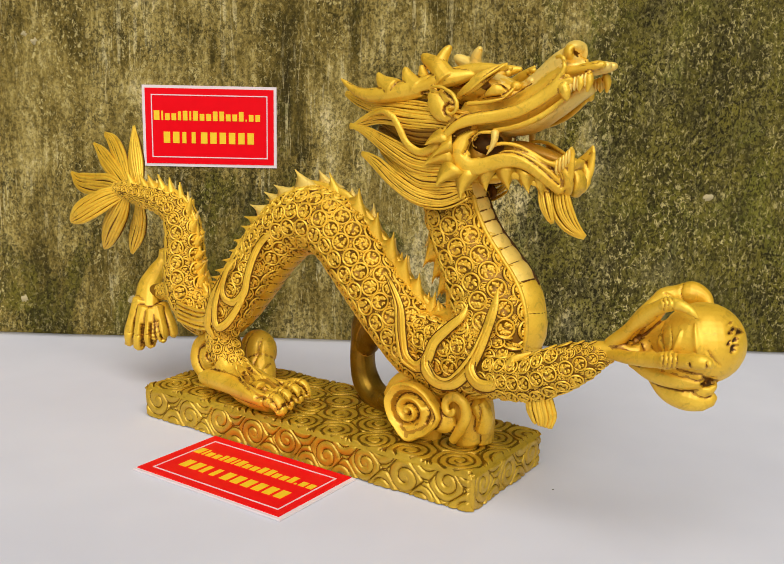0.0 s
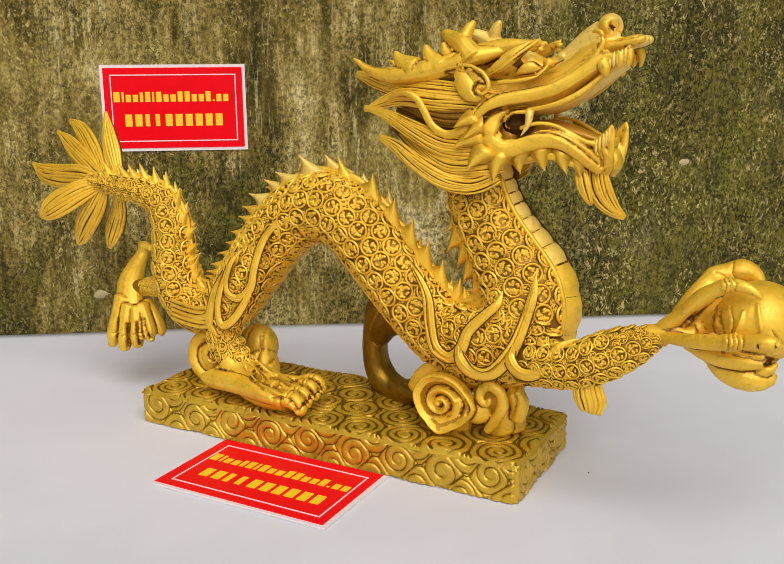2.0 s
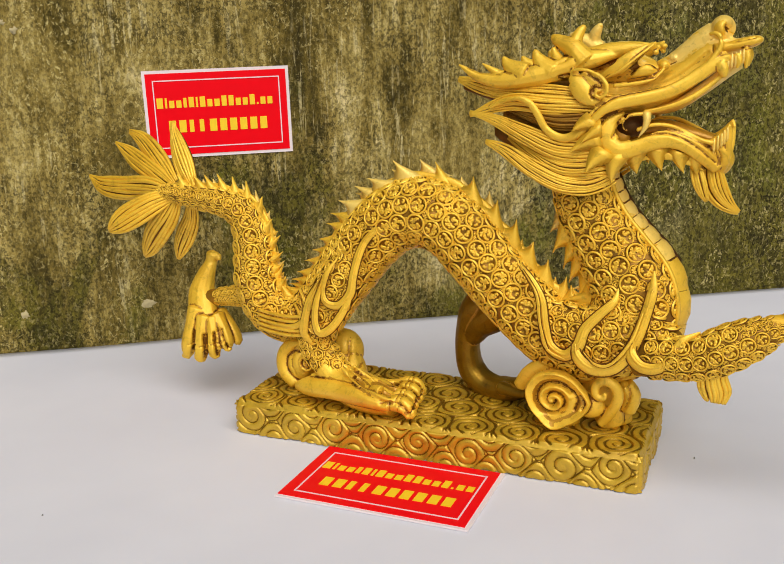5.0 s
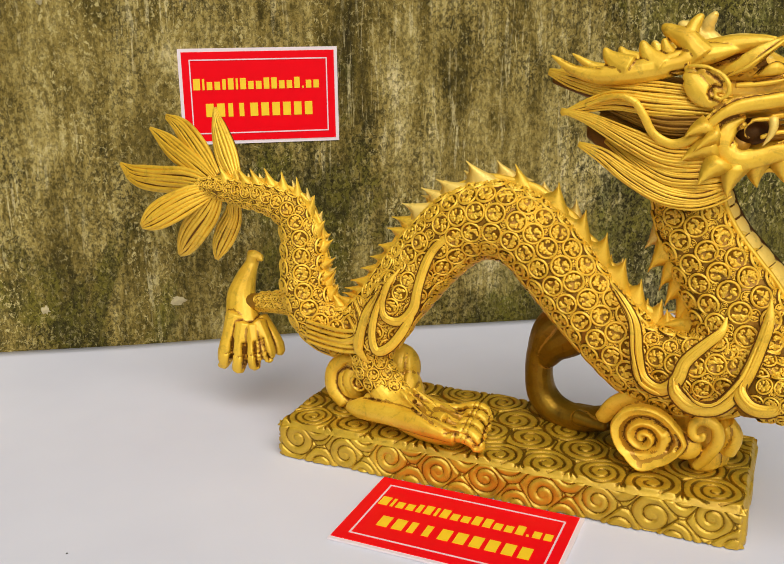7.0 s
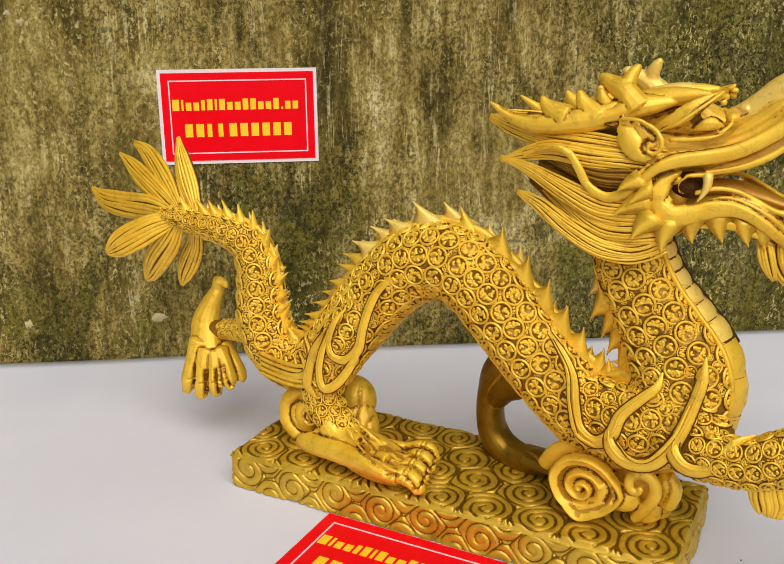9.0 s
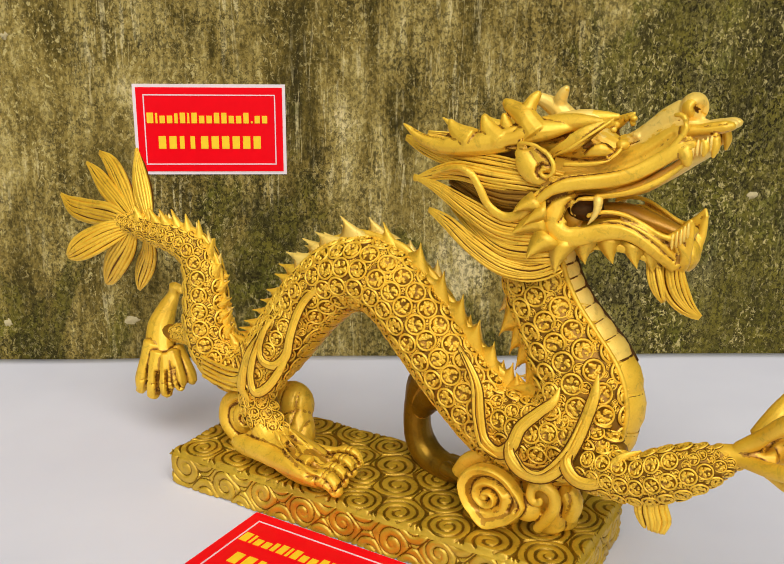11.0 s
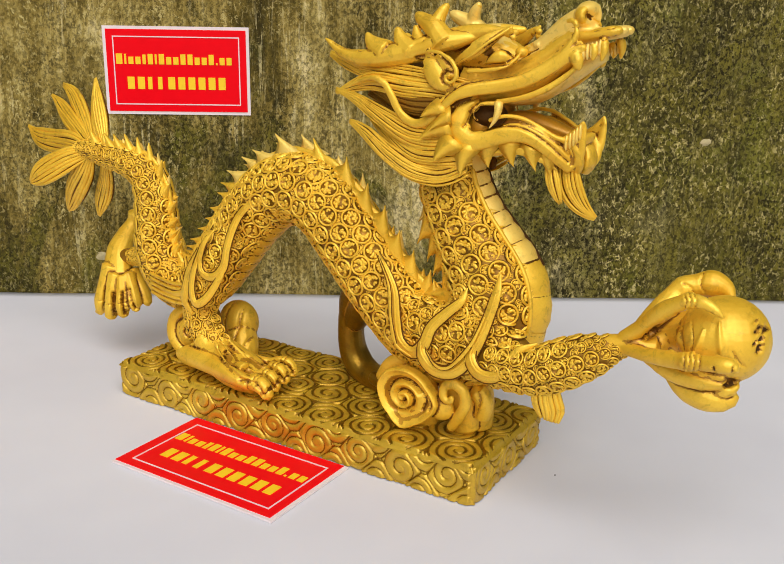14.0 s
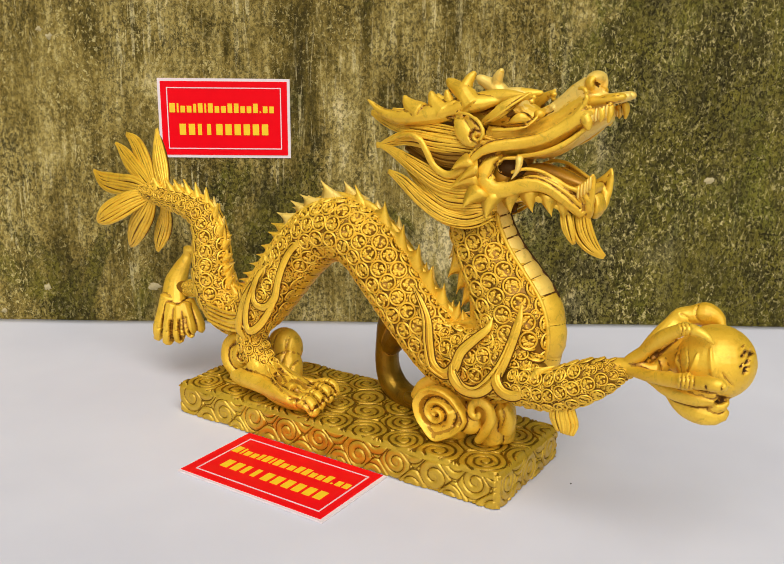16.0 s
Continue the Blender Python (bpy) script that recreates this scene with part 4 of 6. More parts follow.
def petal_shield(at, outline, lift):
    """A cupped petal with a turned-up rim; outline: radii at even angles from the east, turning up."""
    n, rings = 60, (0.12, 0.3, 0.5, 0.7, 0.84, 0.94, 1.0)
    rad = [np.interp(360 * j / n, np.linspace(0, 360, len(outline) + 1), [*outline, outline[0]]) for j in range(n)]
    v, f = [(at[0], at[1] - 0.0075, at[2])], []
    for q, h in zip(rings, (0.0073, 0.0065, 0.0055, 0.0055, 0.0068, 0.0082, 0.0062)):
        v += [(at[0] + q * rad[j] * math.cos(6.2832 * j / n), at[1] - h * lift, at[2] + q * rad[j] * math.sin(6.2832 * j / n)) for j in range(n)]
    for q, h in ((0.96, -0.001), (0.6, -0.006)):
        v += [(at[0] + q * rad[j] * math.cos(6.2832 * j / n), at[1] - h, at[2] + q * rad[j] * math.sin(6.2832 * j / n)) for j in range(n)]
    v.append((at[0], at[1] + 0.007, at[2]))
    f += [(0, 1 + j, 1 + (j + 1) % n) for j in range(n)]
    f += [(1 + i * n + j, 1 + (i + 1) * n + j, 1 + (i + 1) * n + (j + 1) % n, 1 + i * n + (j + 1) % n) for i in range(8) for j in range(n)]
    f += [(len(v) - 1, 1 + 8 * n + (j + 1) % n, 1 + 8 * n + j) for j in range(n)]
    G.add(v, f, A_GOLD)


petal_shield((rose[0] + 0.001, rose[1], rose[2]), (0.0225, 0.0190, 0.0188, 0.0196, 0.0212, 0.0215, 0.0190, 0.0178, 0.0212, 0.0180, 0.0190), 1.0)
for p in [(0.1093, -0.021, 0.0439, 0.00904)]:
    ball(p, p[3], A_GOLD, (1.1, 0.55, 0.95), 16, 12)
tube([(0.0598, -0.01, 0.0469, 0.00447), (0.0682, -0.012, 0.0581, 0.00566), (0.08, -0.014, 0.0662, 0.00495), (0.0925, -0.014, 0.0664, 0.00306)], A_GOLD, 12, 0.003, 0.6)
rim = (rose[0] - 0.001, rose[1] - 0.006, rose[2])
G.carve(coil(rim, 0.0135, 0.0016, 1.9, 0.6, 1, 0.0015, 0.92), 0.0040, A_WASH_SHADE, 0.45)
G.carve([(0.1000, -0.029, 0.0540, 0.0010), (0.1030, -0.029, 0.0480, 0.0012), (0.1010, -0.029, 0.0420, 0.0010)], 0.0022, A_WASH_SHADE, 0.7)
G.carve([(0.1045, -0.029, 0.0520, 0.0008), (0.1070, -0.029, 0.0475, 0.0010), (0.1055, -0.029, 0.0430, 0.0008)], 0.0018, A_WASH_SHADE, 0.7)
G.carve(coil(rim, 0.0112, 0.0010, 1.7, 0.3, 1, 0.0014, 0.92), -0.0014)
tube([(0.1165, -0.019, 0.0310, 0.0030), (0.1225, -0.021, 0.0400, 0.0036), (0.1270, -0.022, 0.0500, 0.0038), (0.1255, -0.023, 0.0590, 0.0036), (0.1190, -0.024, 0.0625, 0.0033),
      (0.1135, -0.024, 0.0585, 0.0030), (0.1140, -0.025, 0.0525, 0.0026), (0.1185, -0.025, 0.0510, 0.0022), (0.1195, -0.025, 0.0545, 0.0017)], A_GOLD, 12, 0.0015, 0.9)
tube([(0.1295, -0.012, 0.0571, 0.00596), (0.134, -0.01, 0.0494, 0.00598), (0.132, -0.008, 0.0381, 0.00483)], A_GOLD, 12, 0.003)
G.carve([(0.1305, -0.02, 0.0621, 0.00117), (0.1343, -0.02, 0.0535, 0.00147), (0.1295, -0.02, 0.0408, 0.00119)], 0.0018, A_MID, 0.8)
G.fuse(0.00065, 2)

# chest swell, arm and the waving ridges on the shoulder
CHEST = [(0.0814, -0.008, 0.0916, 0.0163), (0.1069, -0.013, 0.0871, 0.0198), (0.1289, -0.014, 0.092, 0.0213), (0.148, -0.019, 0.0877, 0.0166), (0.1604, -0.023, 0.0861, 0.0128)]
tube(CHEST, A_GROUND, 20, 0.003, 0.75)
scales(CHEST, 0.0058, 0, 180, 0.75, mirrored=False)
ARM = [(0.138, -0.024, 0.0812, 0.0125), (0.1592, -0.032, 0.0849, 0.0127), (0.1761, -0.036, 0.0879, 0.0127), (0.1911, -0.038, 0.0964, 0.0132), (0.2045, -0.037, 0.1033, 0.0114), (0.2158, -0.035, 0.1093, 0.00749), (0.2238, -0.033, 0.1128, 0.00478)]
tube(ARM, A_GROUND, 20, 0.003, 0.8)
scales(ARM, 0.0060, 0, 180, 0.8, start=0.12, stop=0.97)
lock([(0.1845, -0.038, 0.0864, 0.00612), (0.184, -0.037, 0.0768, 0.00897), (0.1861, -0.036, 0.0678, 0.00901), (0.1859, -0.036, 0.0622, 0.00622)], 8, 0.0024, A_GOLD, 0.35, 0.003, 40)
ridge([(0.0632, -0.022, 0.134, 0.00127), (0.071, -0.0245, 0.1253, 0.00221), (0.0781, -0.0265, 0.1133, 0.00284), (0.0805, -0.0275, 0.0973, 0.00316), (0.0843, -0.029, 0.0842, 0.00348), (0.0944, -0.031, 0.0793, 0.00346), (0.1031, -0.0325, 0.0863, 0.00342), (0.1071, -0.031, 0.0977, 0.00309), (0.1157, -0.029, 0.1076, 0.00276), (0.1236, -0.027, 0.1157, 0.00214), (0.1254, -0.025, 0.1232, 0.00122)])
ridge([(0.1016, -0.033, 0.088, 0.00186), (0.1036, -0.0345, 0.0805, 0.00342), (0.1118, -0.036, 0.0744, 0.00371), (0.1242, -0.037, 0.0755, 0.00367), (0.1333, -0.036, 0.0843, 0.00364), (0.1394, -0.034, 0.097, 0.00331), (0.1435, -0.0315, 0.1108, 0.003), (0.1464, -0.029, 0.1244, 0.00269), (0.1464, -0.0265, 0.1361, 0.00149)])
ridge([(0.1375, -0.035, 0.0956, 0.00181), (0.1364, -0.037, 0.0865, 0.00332), (0.1428, -0.039, 0.08, 0.00361), (0.1526, -0.04, 0.0805, 0.00328), (0.1608, -0.04, 0.0887, 0.00295), (0.1659, -0.039, 0.0982, 0.00235), (0.1752, -0.037, 0.1037, 0.00146)])
ridge([(0.0652, -0.0235, 0.1312, 0.000634), (0.0758, -0.029, 0.1171, 0.000942), (0.0788, -0.031, 0.0982, 0.000945), (0.084, -0.033, 0.0828, 0.000945), (0.0953, -0.035, 0.0774, 0.000938)])
ridge([(0.1074, -0.037, 0.085, 0.000616), (0.1155, -0.04, 0.0788, 0.000918), (0.1253, -0.041, 0.0803, 0.000909), (0.1362, -0.038, 0.0948, 0.000901), (0.1418, -0.0345, 0.1115, 0.000896)])

# hand and pearl
G.model(A_GOLD)
PEARL = [(0.2694, -0.026, 0.1241, 0.0223)][0]
ball(PEARL, PEARL[3], A_GOLD, (1, 1, 0.97), 32, 20)
tube([(0.2118, -0.034, 0.111, 0.00572), (0.2209, -0.034, 0.1136, 0.00507), (0.2296, -0.033, 0.1143, 0.00562), (0.2362, -0.03, 0.1135, 0.0065)], A_GOLD, 14)
tube([(0.2215, -0.034, 0.1166, 0.00387), (0.2333, -0.036, 0.1269, 0.00467), (0.2424, -0.04, 0.1372, 0.00486), (0.2514, -0.044, 0.1442, 0.00393), (0.2548, -0.045, 0.1461, 0.00447), (0.2584, -0.046, 0.1467, 0.00361), (0.2631, -0.047, 0.1465, 0.00303), (0.2681, -0.048, 0.1446, 0.00219), (0.2719, -0.048, 0.1416, 0.000547)], A_GOLD, 14, 0.002)
tube([(0.2282, -0.026, 0.1213, 0.00477), (0.2359, -0.02, 0.1312, 0.00654), (0.2409, -0.014, 0.1387, 0.00595), (0.2441, -0.012, 0.1422, 0.00654), (0.2496, -0.01, 0.1443, 0.00592), (0.2568, -0.008, 0.1457, 0.00737), (0.2639, -0.008, 0.144, 0.00469), (0.2679, -0.01, 0.1403, 0.00175)], A_GOLD, 14, 0.002)
tube([(0.2321, -0.026, 0.112, 0.00657), (0.2398, -0.018, 0.1157, 0.0102), (0.2522, -0.016, 0.1202, 0.013)], A_GOLD, 14)
tube([(0.2226, -0.036, 0.1121, 0.00327), (0.2356, -0.042, 0.1134, 0.00378), (0.2474, -0.048, 0.1158, 0.00426), (0.2563, -0.052, 0.1179, 0.00447), (0.2588, -0.053, 0.1185, 0.00501), (0.2628, -0.054, 0.1192, 0.0047), (0.2663, -0.055, 0.12, 0.00385), (0.2769, -0.057, 0.1219, 0.00407), (0.2809, -0.056, 0.1211, 0.00325), (0.2824, -0.055, 0.1199, 0.00162)], A_GOLD, 14, 0.002)
tube([(0.2354, -0.036, 0.1102, 0.00352), (0.2501, -0.04, 0.1074, 0.00576), (0.2636, -0.042, 0.107, 0.00567), (0.274, -0.04, 0.1082, 0.00506)], A_GOLD, 14)
tube([(0.246, -0.034, 0.1045, 0.00351), (0.2562, -0.035, 0.0985, 0.00696), (0.2673, -0.036, 0.0966, 0.00803), (0.2756, -0.034, 0.0954, 0.00514), (0.2775, -0.032, 0.0989, 0.00399)], A_GOLD, 14)
tube([(0.2653, -0.036, 0.1016, 0.00573), (0.2752, -0.036, 0.1034, 0.00567), (0.2794, -0.034, 0.1056, 0.00283)], A_GOLD, 12)
G.carve([(0.2523, -0.047, 0.1493, 0.000557), (0.2543, -0.05, 0.1467, 0.000554), (0.2538, -0.048, 0.1426, 0.000557)], 0.0009, A_MID, 0.7)
G.carve([(0.2544, -0.047, 0.1503, 0.000555), (0.2564, -0.05, 0.1474, 0.000553), (0.256, -0.048, 0.1427, 0.000556)], 0.0009, A_MID, 0.7)
G.carve([(0.2569, -0.047, 0.1505, 0.000554), (0.2588, -0.05, 0.1479, 0.000551), (0.2582, -0.048, 0.1434, 0.000554)], 0.0009, A_MID, 0.7)
G.carve([(0.2572, -0.056, 0.1236, 0.000554), (0.2586, -0.058, 0.1201, 0.000552), (0.2583, -0.056, 0.1146, 0.000556)], 0.0009, A_MID, 0.7)
G.carve([(0.2593, -0.056, 0.1243, 0.000552), (0.2611, -0.058, 0.1204, 0.000551), (0.2606, -0.056, 0.1146, 0.000554)], 0.0009, A_MID, 0.7)
G.carve([(0.2618, -0.056, 0.1246, 0.000551), (0.2635, -0.058, 0.1206, 0.000549), (0.263, -0.056, 0.1148, 0.000553)], 0.0009, A_MID, 0.7)
G.carve([(0.2645, -0.056, 0.1243, 0.000549), (0.2659, -0.058, 0.1209, 0.000548), (0.2654, -0.056, 0.1157, 0.000551)], 0.0009, A_MID, 0.7)
G.carve([(0.2443, -0.016, 0.1461, 0.000589), (0.2479, -0.018, 0.1448, 0.000586), (0.25, -0.018, 0.1415, 0.000586)], 0.0009, A_MID, 0.7)
G.carve([(0.2523, -0.012, 0.1515, 0.000587), (0.2524, -0.014, 0.1471, 0.000586), (0.2545, -0.016, 0.1428, 0.000585)], 0.0009, A_MID, 0.7)
G.carve([(0.2724, -0.06, 0.121, 0.000814), (0.2736, -0.06, 0.1169, 0.000814), (0.2775, -0.06, 0.1158, 0.000812), (0.2809, -0.06, 0.1186, 0.000807), (0.2812, -0.06, 0.1227, 0.000537)], 0.0013, A_WASH_SHADE, 0.6)
G.carve([(0.2547, -0.05, 0.1109, 0.000846), (0.266, -0.052, 0.11, 0.00111), (0.2738, -0.05, 0.1085, 0.00111), (0.2803, -0.044, 0.1098, 0.000833)], 0.0016, A_WASH_SHADE, 0.6)
# gap by the lower finger, its shade coloured dark
G.carve([(0.2767, -0.045, 0.1057, 0.00139), (0.2785, -0.044, 0.1064, 0.00195), (0.2802, -0.042, 0.1067, 0.00112)], 0.0030, A_DARK, 0.7)
for pts in ([(0.2604, -0.046, 0.1217, 0.000561), (0.2621, -0.047, 0.1269, 0.00139), (0.2631, -0.047, 0.133, 0.000556)], [(0.2494, -0.04, 0.1183, 0.000574), (0.2498, -0.04, 0.1227, 0.00143), (0.2502, -0.04, 0.1276, 0.00057)], [(0.2695, -0.045, 0.1373, 0.000552), (0.2717, -0.046, 0.1292, 0.00166), (0.2736, -0.046, 0.1217, 0.000831)]):
    G.carve(pts, -0.0015)
for pts in ([(0.2495, -0.04, 0.1347, 0.000853), (0.2507, -0.042, 0.128, 0.00114), (0.2539, -0.044, 0.1193, 0.000851)], [(0.2558, -0.044, 0.1341, 0.000562), (0.2584, -0.045, 0.1275, 0.000561), (0.2582, -0.046, 0.1209, 0.000563)], [(0.2778, -0.046, 0.1253, 0.00055), (0.2806, -0.046, 0.1212, 0.000825), (0.2832, -0.044, 0.1176, 0.000551)], [(0.2498, -0.044, 0.1377, 0.000846), (0.2584, -0.046, 0.1406, 0.000835), (0.2697, -0.047, 0.1402, 0.000825)]):
    G.carve(pts, 0.0011, A_MID, 0.9)
# hollow of the palm: its shade is put on as brown
G.carve([(0.2339, -0.034, 0.1199, 0.00147), (0.2399, -0.034, 0.1255, 0.0032), (0.2449, -0.034, 0.1284, 0.0026)], 0.0022, A_MID, 0.8)
G.carve([(0.2383, -0.034, 0.1239, 0.00117), (0.2427, -0.034, 0.1273, 0.00174), (0.2454, -0.034, 0.1285, 0.00116)], 0.001, A_WASH_SHADE, 0.7)
# dents of the pearl, the shade in them put on as dark colour
for p in ([(0.2815, -0.041, 0.1415, 0.000822), (0.2833, -0.04, 0.1422, 0.000822)], [(0.2859, -0.037, 0.1413, 0.000824), (0.287, -0.036, 0.1389, 0.0011)], [(0.2857, -0.04, 0.1345, 0.0011), (0.2864, -0.039, 0.1361, 0.0011)], [(0.2882, -0.034, 0.1362, 0.000828), (0.2888, -0.033, 0.1337, 0.00111)],
          [(0.2882, -0.037, 0.1277, 0.0011), (0.288, -0.037, 0.1253, 0.00111)], [(0.284, -0.041, 0.138, 0.000822), (0.2844, -0.04, 0.1389, 0.000822)], [(0.2883, -0.036, 0.1316, 0.000827), (0.288, -0.036, 0.1303, 0.000828)], [(0.2865, -0.039, 0.1303, 0.00055), (0.2861, -0.039, 0.1291, 0.000826)]):
    G.carve(p, 0.0018, A_DARK, 0.8)
G.fuse(0.0006, 2)

# head: skull, snout, jaw, horns
G.model(A_GOLD)
tube([(0.0705, 0.003, 0.216, 0.0139), (0.0911, 0.003, 0.2162, 0.0206), (0.111, 0.003, 0.2232, 0.0203), (0.1272, 0.003, 0.2337, 0.0139)], A_MID, 20, 0.004, 0.85)
tube([(0.0966, 0.003, 0.2504, 0.0092), (0.1116, 0.003, 0.2532, 0.0121), (0.1281, 0.003, 0.25, 0.012), (0.1413, 0.003, 0.2469, 0.00835)], A_GOLD, 18, 0.004, 1.1)
tube([(0.1107, 0.003, 0.2338, 0.0141), (0.13, 0.003, 0.2382, 0.0121), (0.1472, 0.003, 0.2446, 0.0101), (0.1595, 0.003, 0.2531, 0.00939), (0.1689, 0.003, 0.2609, 0.00871), (0.1769, 0.003, 0.2641, 0.00692), (0.185, 0.003, 0.265, 0.00401)], A_GOLD, 20, 0.003, 1.35)
# ridge of the nose, with low steps, and the nostril domes
tube([(0.1405, 0.003, 0.2528, 0.00476), (0.1495, 0.003, 0.2567, 0.0059), (0.1571, 0.003, 0.2623, 0.00644), (0.1643, 0.003, 0.2683, 0.00697), (0.171, 0.003, 0.2726, 0.00692)], A_GOLD, 14, 0.003, 1.0)
for q in [(0.1499, 0.003, 0.259, 0.00413), (0.1581, 0.003, 0.2651, 0.00409), (0.165, 0.003, 0.2705, 0.00377)]:
    ball(q, 0.0044, A_GOLD, (1.2, 1.5, 0.8), 12, 8)
q = [(0.1752, 0.003, 0.2753, 0.00661)][0]
ball(q, q[3], A_GOLD, (1.05, 1.75, 1.1), 20, 14)
both([(0.1643, -0.0165, 0.2505, 0.00142), (0.1715, -0.0155, 0.2586, 0.00169), (0.1754, -0.0145, 0.2645, 0.00168), (0.1759, -0.014, 0.2694, 0.00168), (0.1732, -0.0135, 0.2727, 0.0014), (0.1694, -0.012, 0.2722, 0.00113)], mat=A_GOLD, sides=10)
# beak: the bar of the upper lip
for v0 in (-0.006, 0.003, 0.012):
    tube([(p[0], v0, p[2], p[3]) for p in [(0.1728, 0.003, 0.2636, 0.00347), (0.1796, 0.003, 0.2652, 0.00345), (0.1876, 0.003, 0.2666, 0.00343), (0.1934, 0.003, 0.2679, 0.00313), (0.1965, 0.003, 0.2686, 0.0017)]], A_GOLD, 14, 0.002, 1.3)
# long upper lip running back into the whisker
both([(0.0645, -0.0295, 0.2376, 0.0018), (0.0702, -0.03, 0.2359, 0.00209), (0.0758, -0.03, 0.2282, 0.00239), (0.0805, -0.029, 0.2199, 0.00239), (0.0896, -0.029, 0.2147, 0.00268), (0.0979, -0.029, 0.2166, 0.00296), (0.1042, -0.0285, 0.2224, 0.00353), (0.1107, -0.028, 0.2288, 0.00438), (0.118, -0.0265, 0.2339, 0.00523), (0.1289, -0.024, 0.2371, 0.00549), (0.1419, -0.021, 0.2392, 0.00518), (0.1531, -0.0185, 0.2429, 0.00486), (0.1635, -0.0165, 0.2488, 0.00454), (0.1727, -0.015, 0.2558, 0.00394), (0.1798, -0.014, 0.2606, 0.00308)], mat=A_GOLD, sides=14, flat=0.65)
both([(0.0448, -0.026, 0.2326, 0.00122), (0.055, -0.0285, 0.2367, 0.00151), (0.0645, -0.0295, 0.2382, 0.0018), (0.0708, -0.03, 0.2353, 0.00209)], mat=A_GOLD, sides=10)
both([(0.1367, -0.021, 0.2301, 0.00174), (0.1475, -0.019, 0.2322, 0.00202), (0.1609, -0.017, 0.2371, 0.002), (0.1712, -0.015, 0.2442, 0.0017), (0.1763, -0.014, 0.2489, 0.00141)], mat=A_GOLD, sides=10)
both([(0.1395, -0.021, 0.2286, 0.00116), (0.1341, -0.0225, 0.2285, 0.00145), (0.1281, -0.024, 0.2274, 0.00145), (0.125, -0.025, 0.224, 0.00146), (0.1254, -0.025, 0.2206, 0.00117), (0.1274, -0.0245, 0.2191, 0.000875)], mat=A_GOLD, sides=8)
# cheek
both([(0.1217, -0.02, 0.2294, 0.00646), (0.1153, -0.0225, 0.2226, 0.00766), (0.1134, -0.023, 0.2132, 0.00947), (0.1181, -0.022, 0.2061, 0.00652)], mat=A_GOLD, sides=14, flat=0.55)
both([(0.121, -0.012, 0.2257, 0.00596), (0.1197, -0.013, 0.2181, 0.00598), (0.1236, -0.014, 0.2118, 0.00597)], mat=A_MID, sides=12, flat=0.6)
# roof of the mouth
tube([(0.1333, 0.003, 0.2287, 0.00363), (0.1506, 0.003, 0.2317, 0.00358), (0.1658, 0.003, 0.241, 0.00353), (0.1777, 0.003, 0.25, 0.00348), (0.1856, 0.003, 0.255, 0.00288)], A_PALE, 14, 0.003, 2.2)
# dark ball that stands for the shade in the mouth corner
ball([(0.1273, -0.01, 0.2209, 0.00656)][0], 0.0082, A_DARK, (1.25, 1.2, 0.85), 14, 10)
# lower jaw
tube([(0.1084, 0.003, 0.2093, 0.0143), (0.1252, 0.003, 0.2056, 0.00983), (0.143, 0.003, 0.209, 0.00727), (0.1575, 0.003, 0.208, 0.0066), (0.1693, 0.003, 0.2023, 0.00716), (0.1774, 0.003, 0.1983, 0.00654), (0.1808, 0.003, 0.1978, 0.00415)], A_GOLD, 18, 0.003, 1.15)
tube([(0.1278, 0.003, 0.2166, 0.00427), (0.144, 0.003, 0.2192, 0.00422), (0.16, 0.003, 0.2158, 0.00388), (0.1738, 0.003, 0.2118, 0.00296)], A_MID, 14, 0.003, 1.7)
both([(0.1151, -0.024, 0.2192, 0.00471), (0.1166, -0.0245, 0.2111, 0.0059), (0.1237, -0.024, 0.207, 0.00588), (0.1334, -0.0225, 0.2094, 0.00556), (0.1443, -0.0205, 0.2134, 0.00582), (0.154, -0.019, 0.2134, 0.00579), (0.1637, -0.017, 0.2087, 0.00578), (0.1713, -0.0145, 0.2022, 0.00521), (0.1774, -0.011, 0.1967, 0.00378)], mat=A_GOLD, sides=14, flat=0.55)
both([(0.1329, -0.0215, 0.2191, 0.00146), (0.1412, -0.0205, 0.222, 0.00145), (0.1508, -0.019, 0.2214, 0.00145), (0.1605, -0.017, 0.2173, 0.00144), (0.1689, -0.016, 0.2127, 0.00173), (0.1758, -0.015, 0.2116, 0.00172)], mat=A_GOLD, sides=10)
# chin plate with the row of lower teeth
both([(0.1762, -0.013, 0.2102, 0.00288), (0.1796, -0.012, 0.2067, 0.00346), (0.1804, -0.01, 0.2001, 0.00377), (0.1789, -0.007, 0.195, 0.00293)], mat=A_GOLD, sides=12, flat=0.8)
tube([(0.1803, 0.003, 0.2072, 0.00236), (0.1827, 0.003, 0.2032, 0.00296), (0.1825, 0.003, 0.1978, 0.00326), (0.18, 0.003, 0.193, 0.00238)], A_GOLD, 14, 0.003, 2.2)
both([(0.1789, -0.009, 0.1964, 0.00262), (0.1819, -0.0115, 0.2044, 0.0026), (0.1829, -0.0125, 0.2125, 0.00229), (0.1835, -0.0125, 0.2205, 0.00114)], mat=A_GOLD, sides=12, flat=0.7)
both([(0.1735, -0.014, 0.212, 0.00173), (0.1787, -0.0135, 0.216, 0.00172), (0.1832, -0.013, 0.2217, 0.00114)], mat=A_GOLD, sides=8)
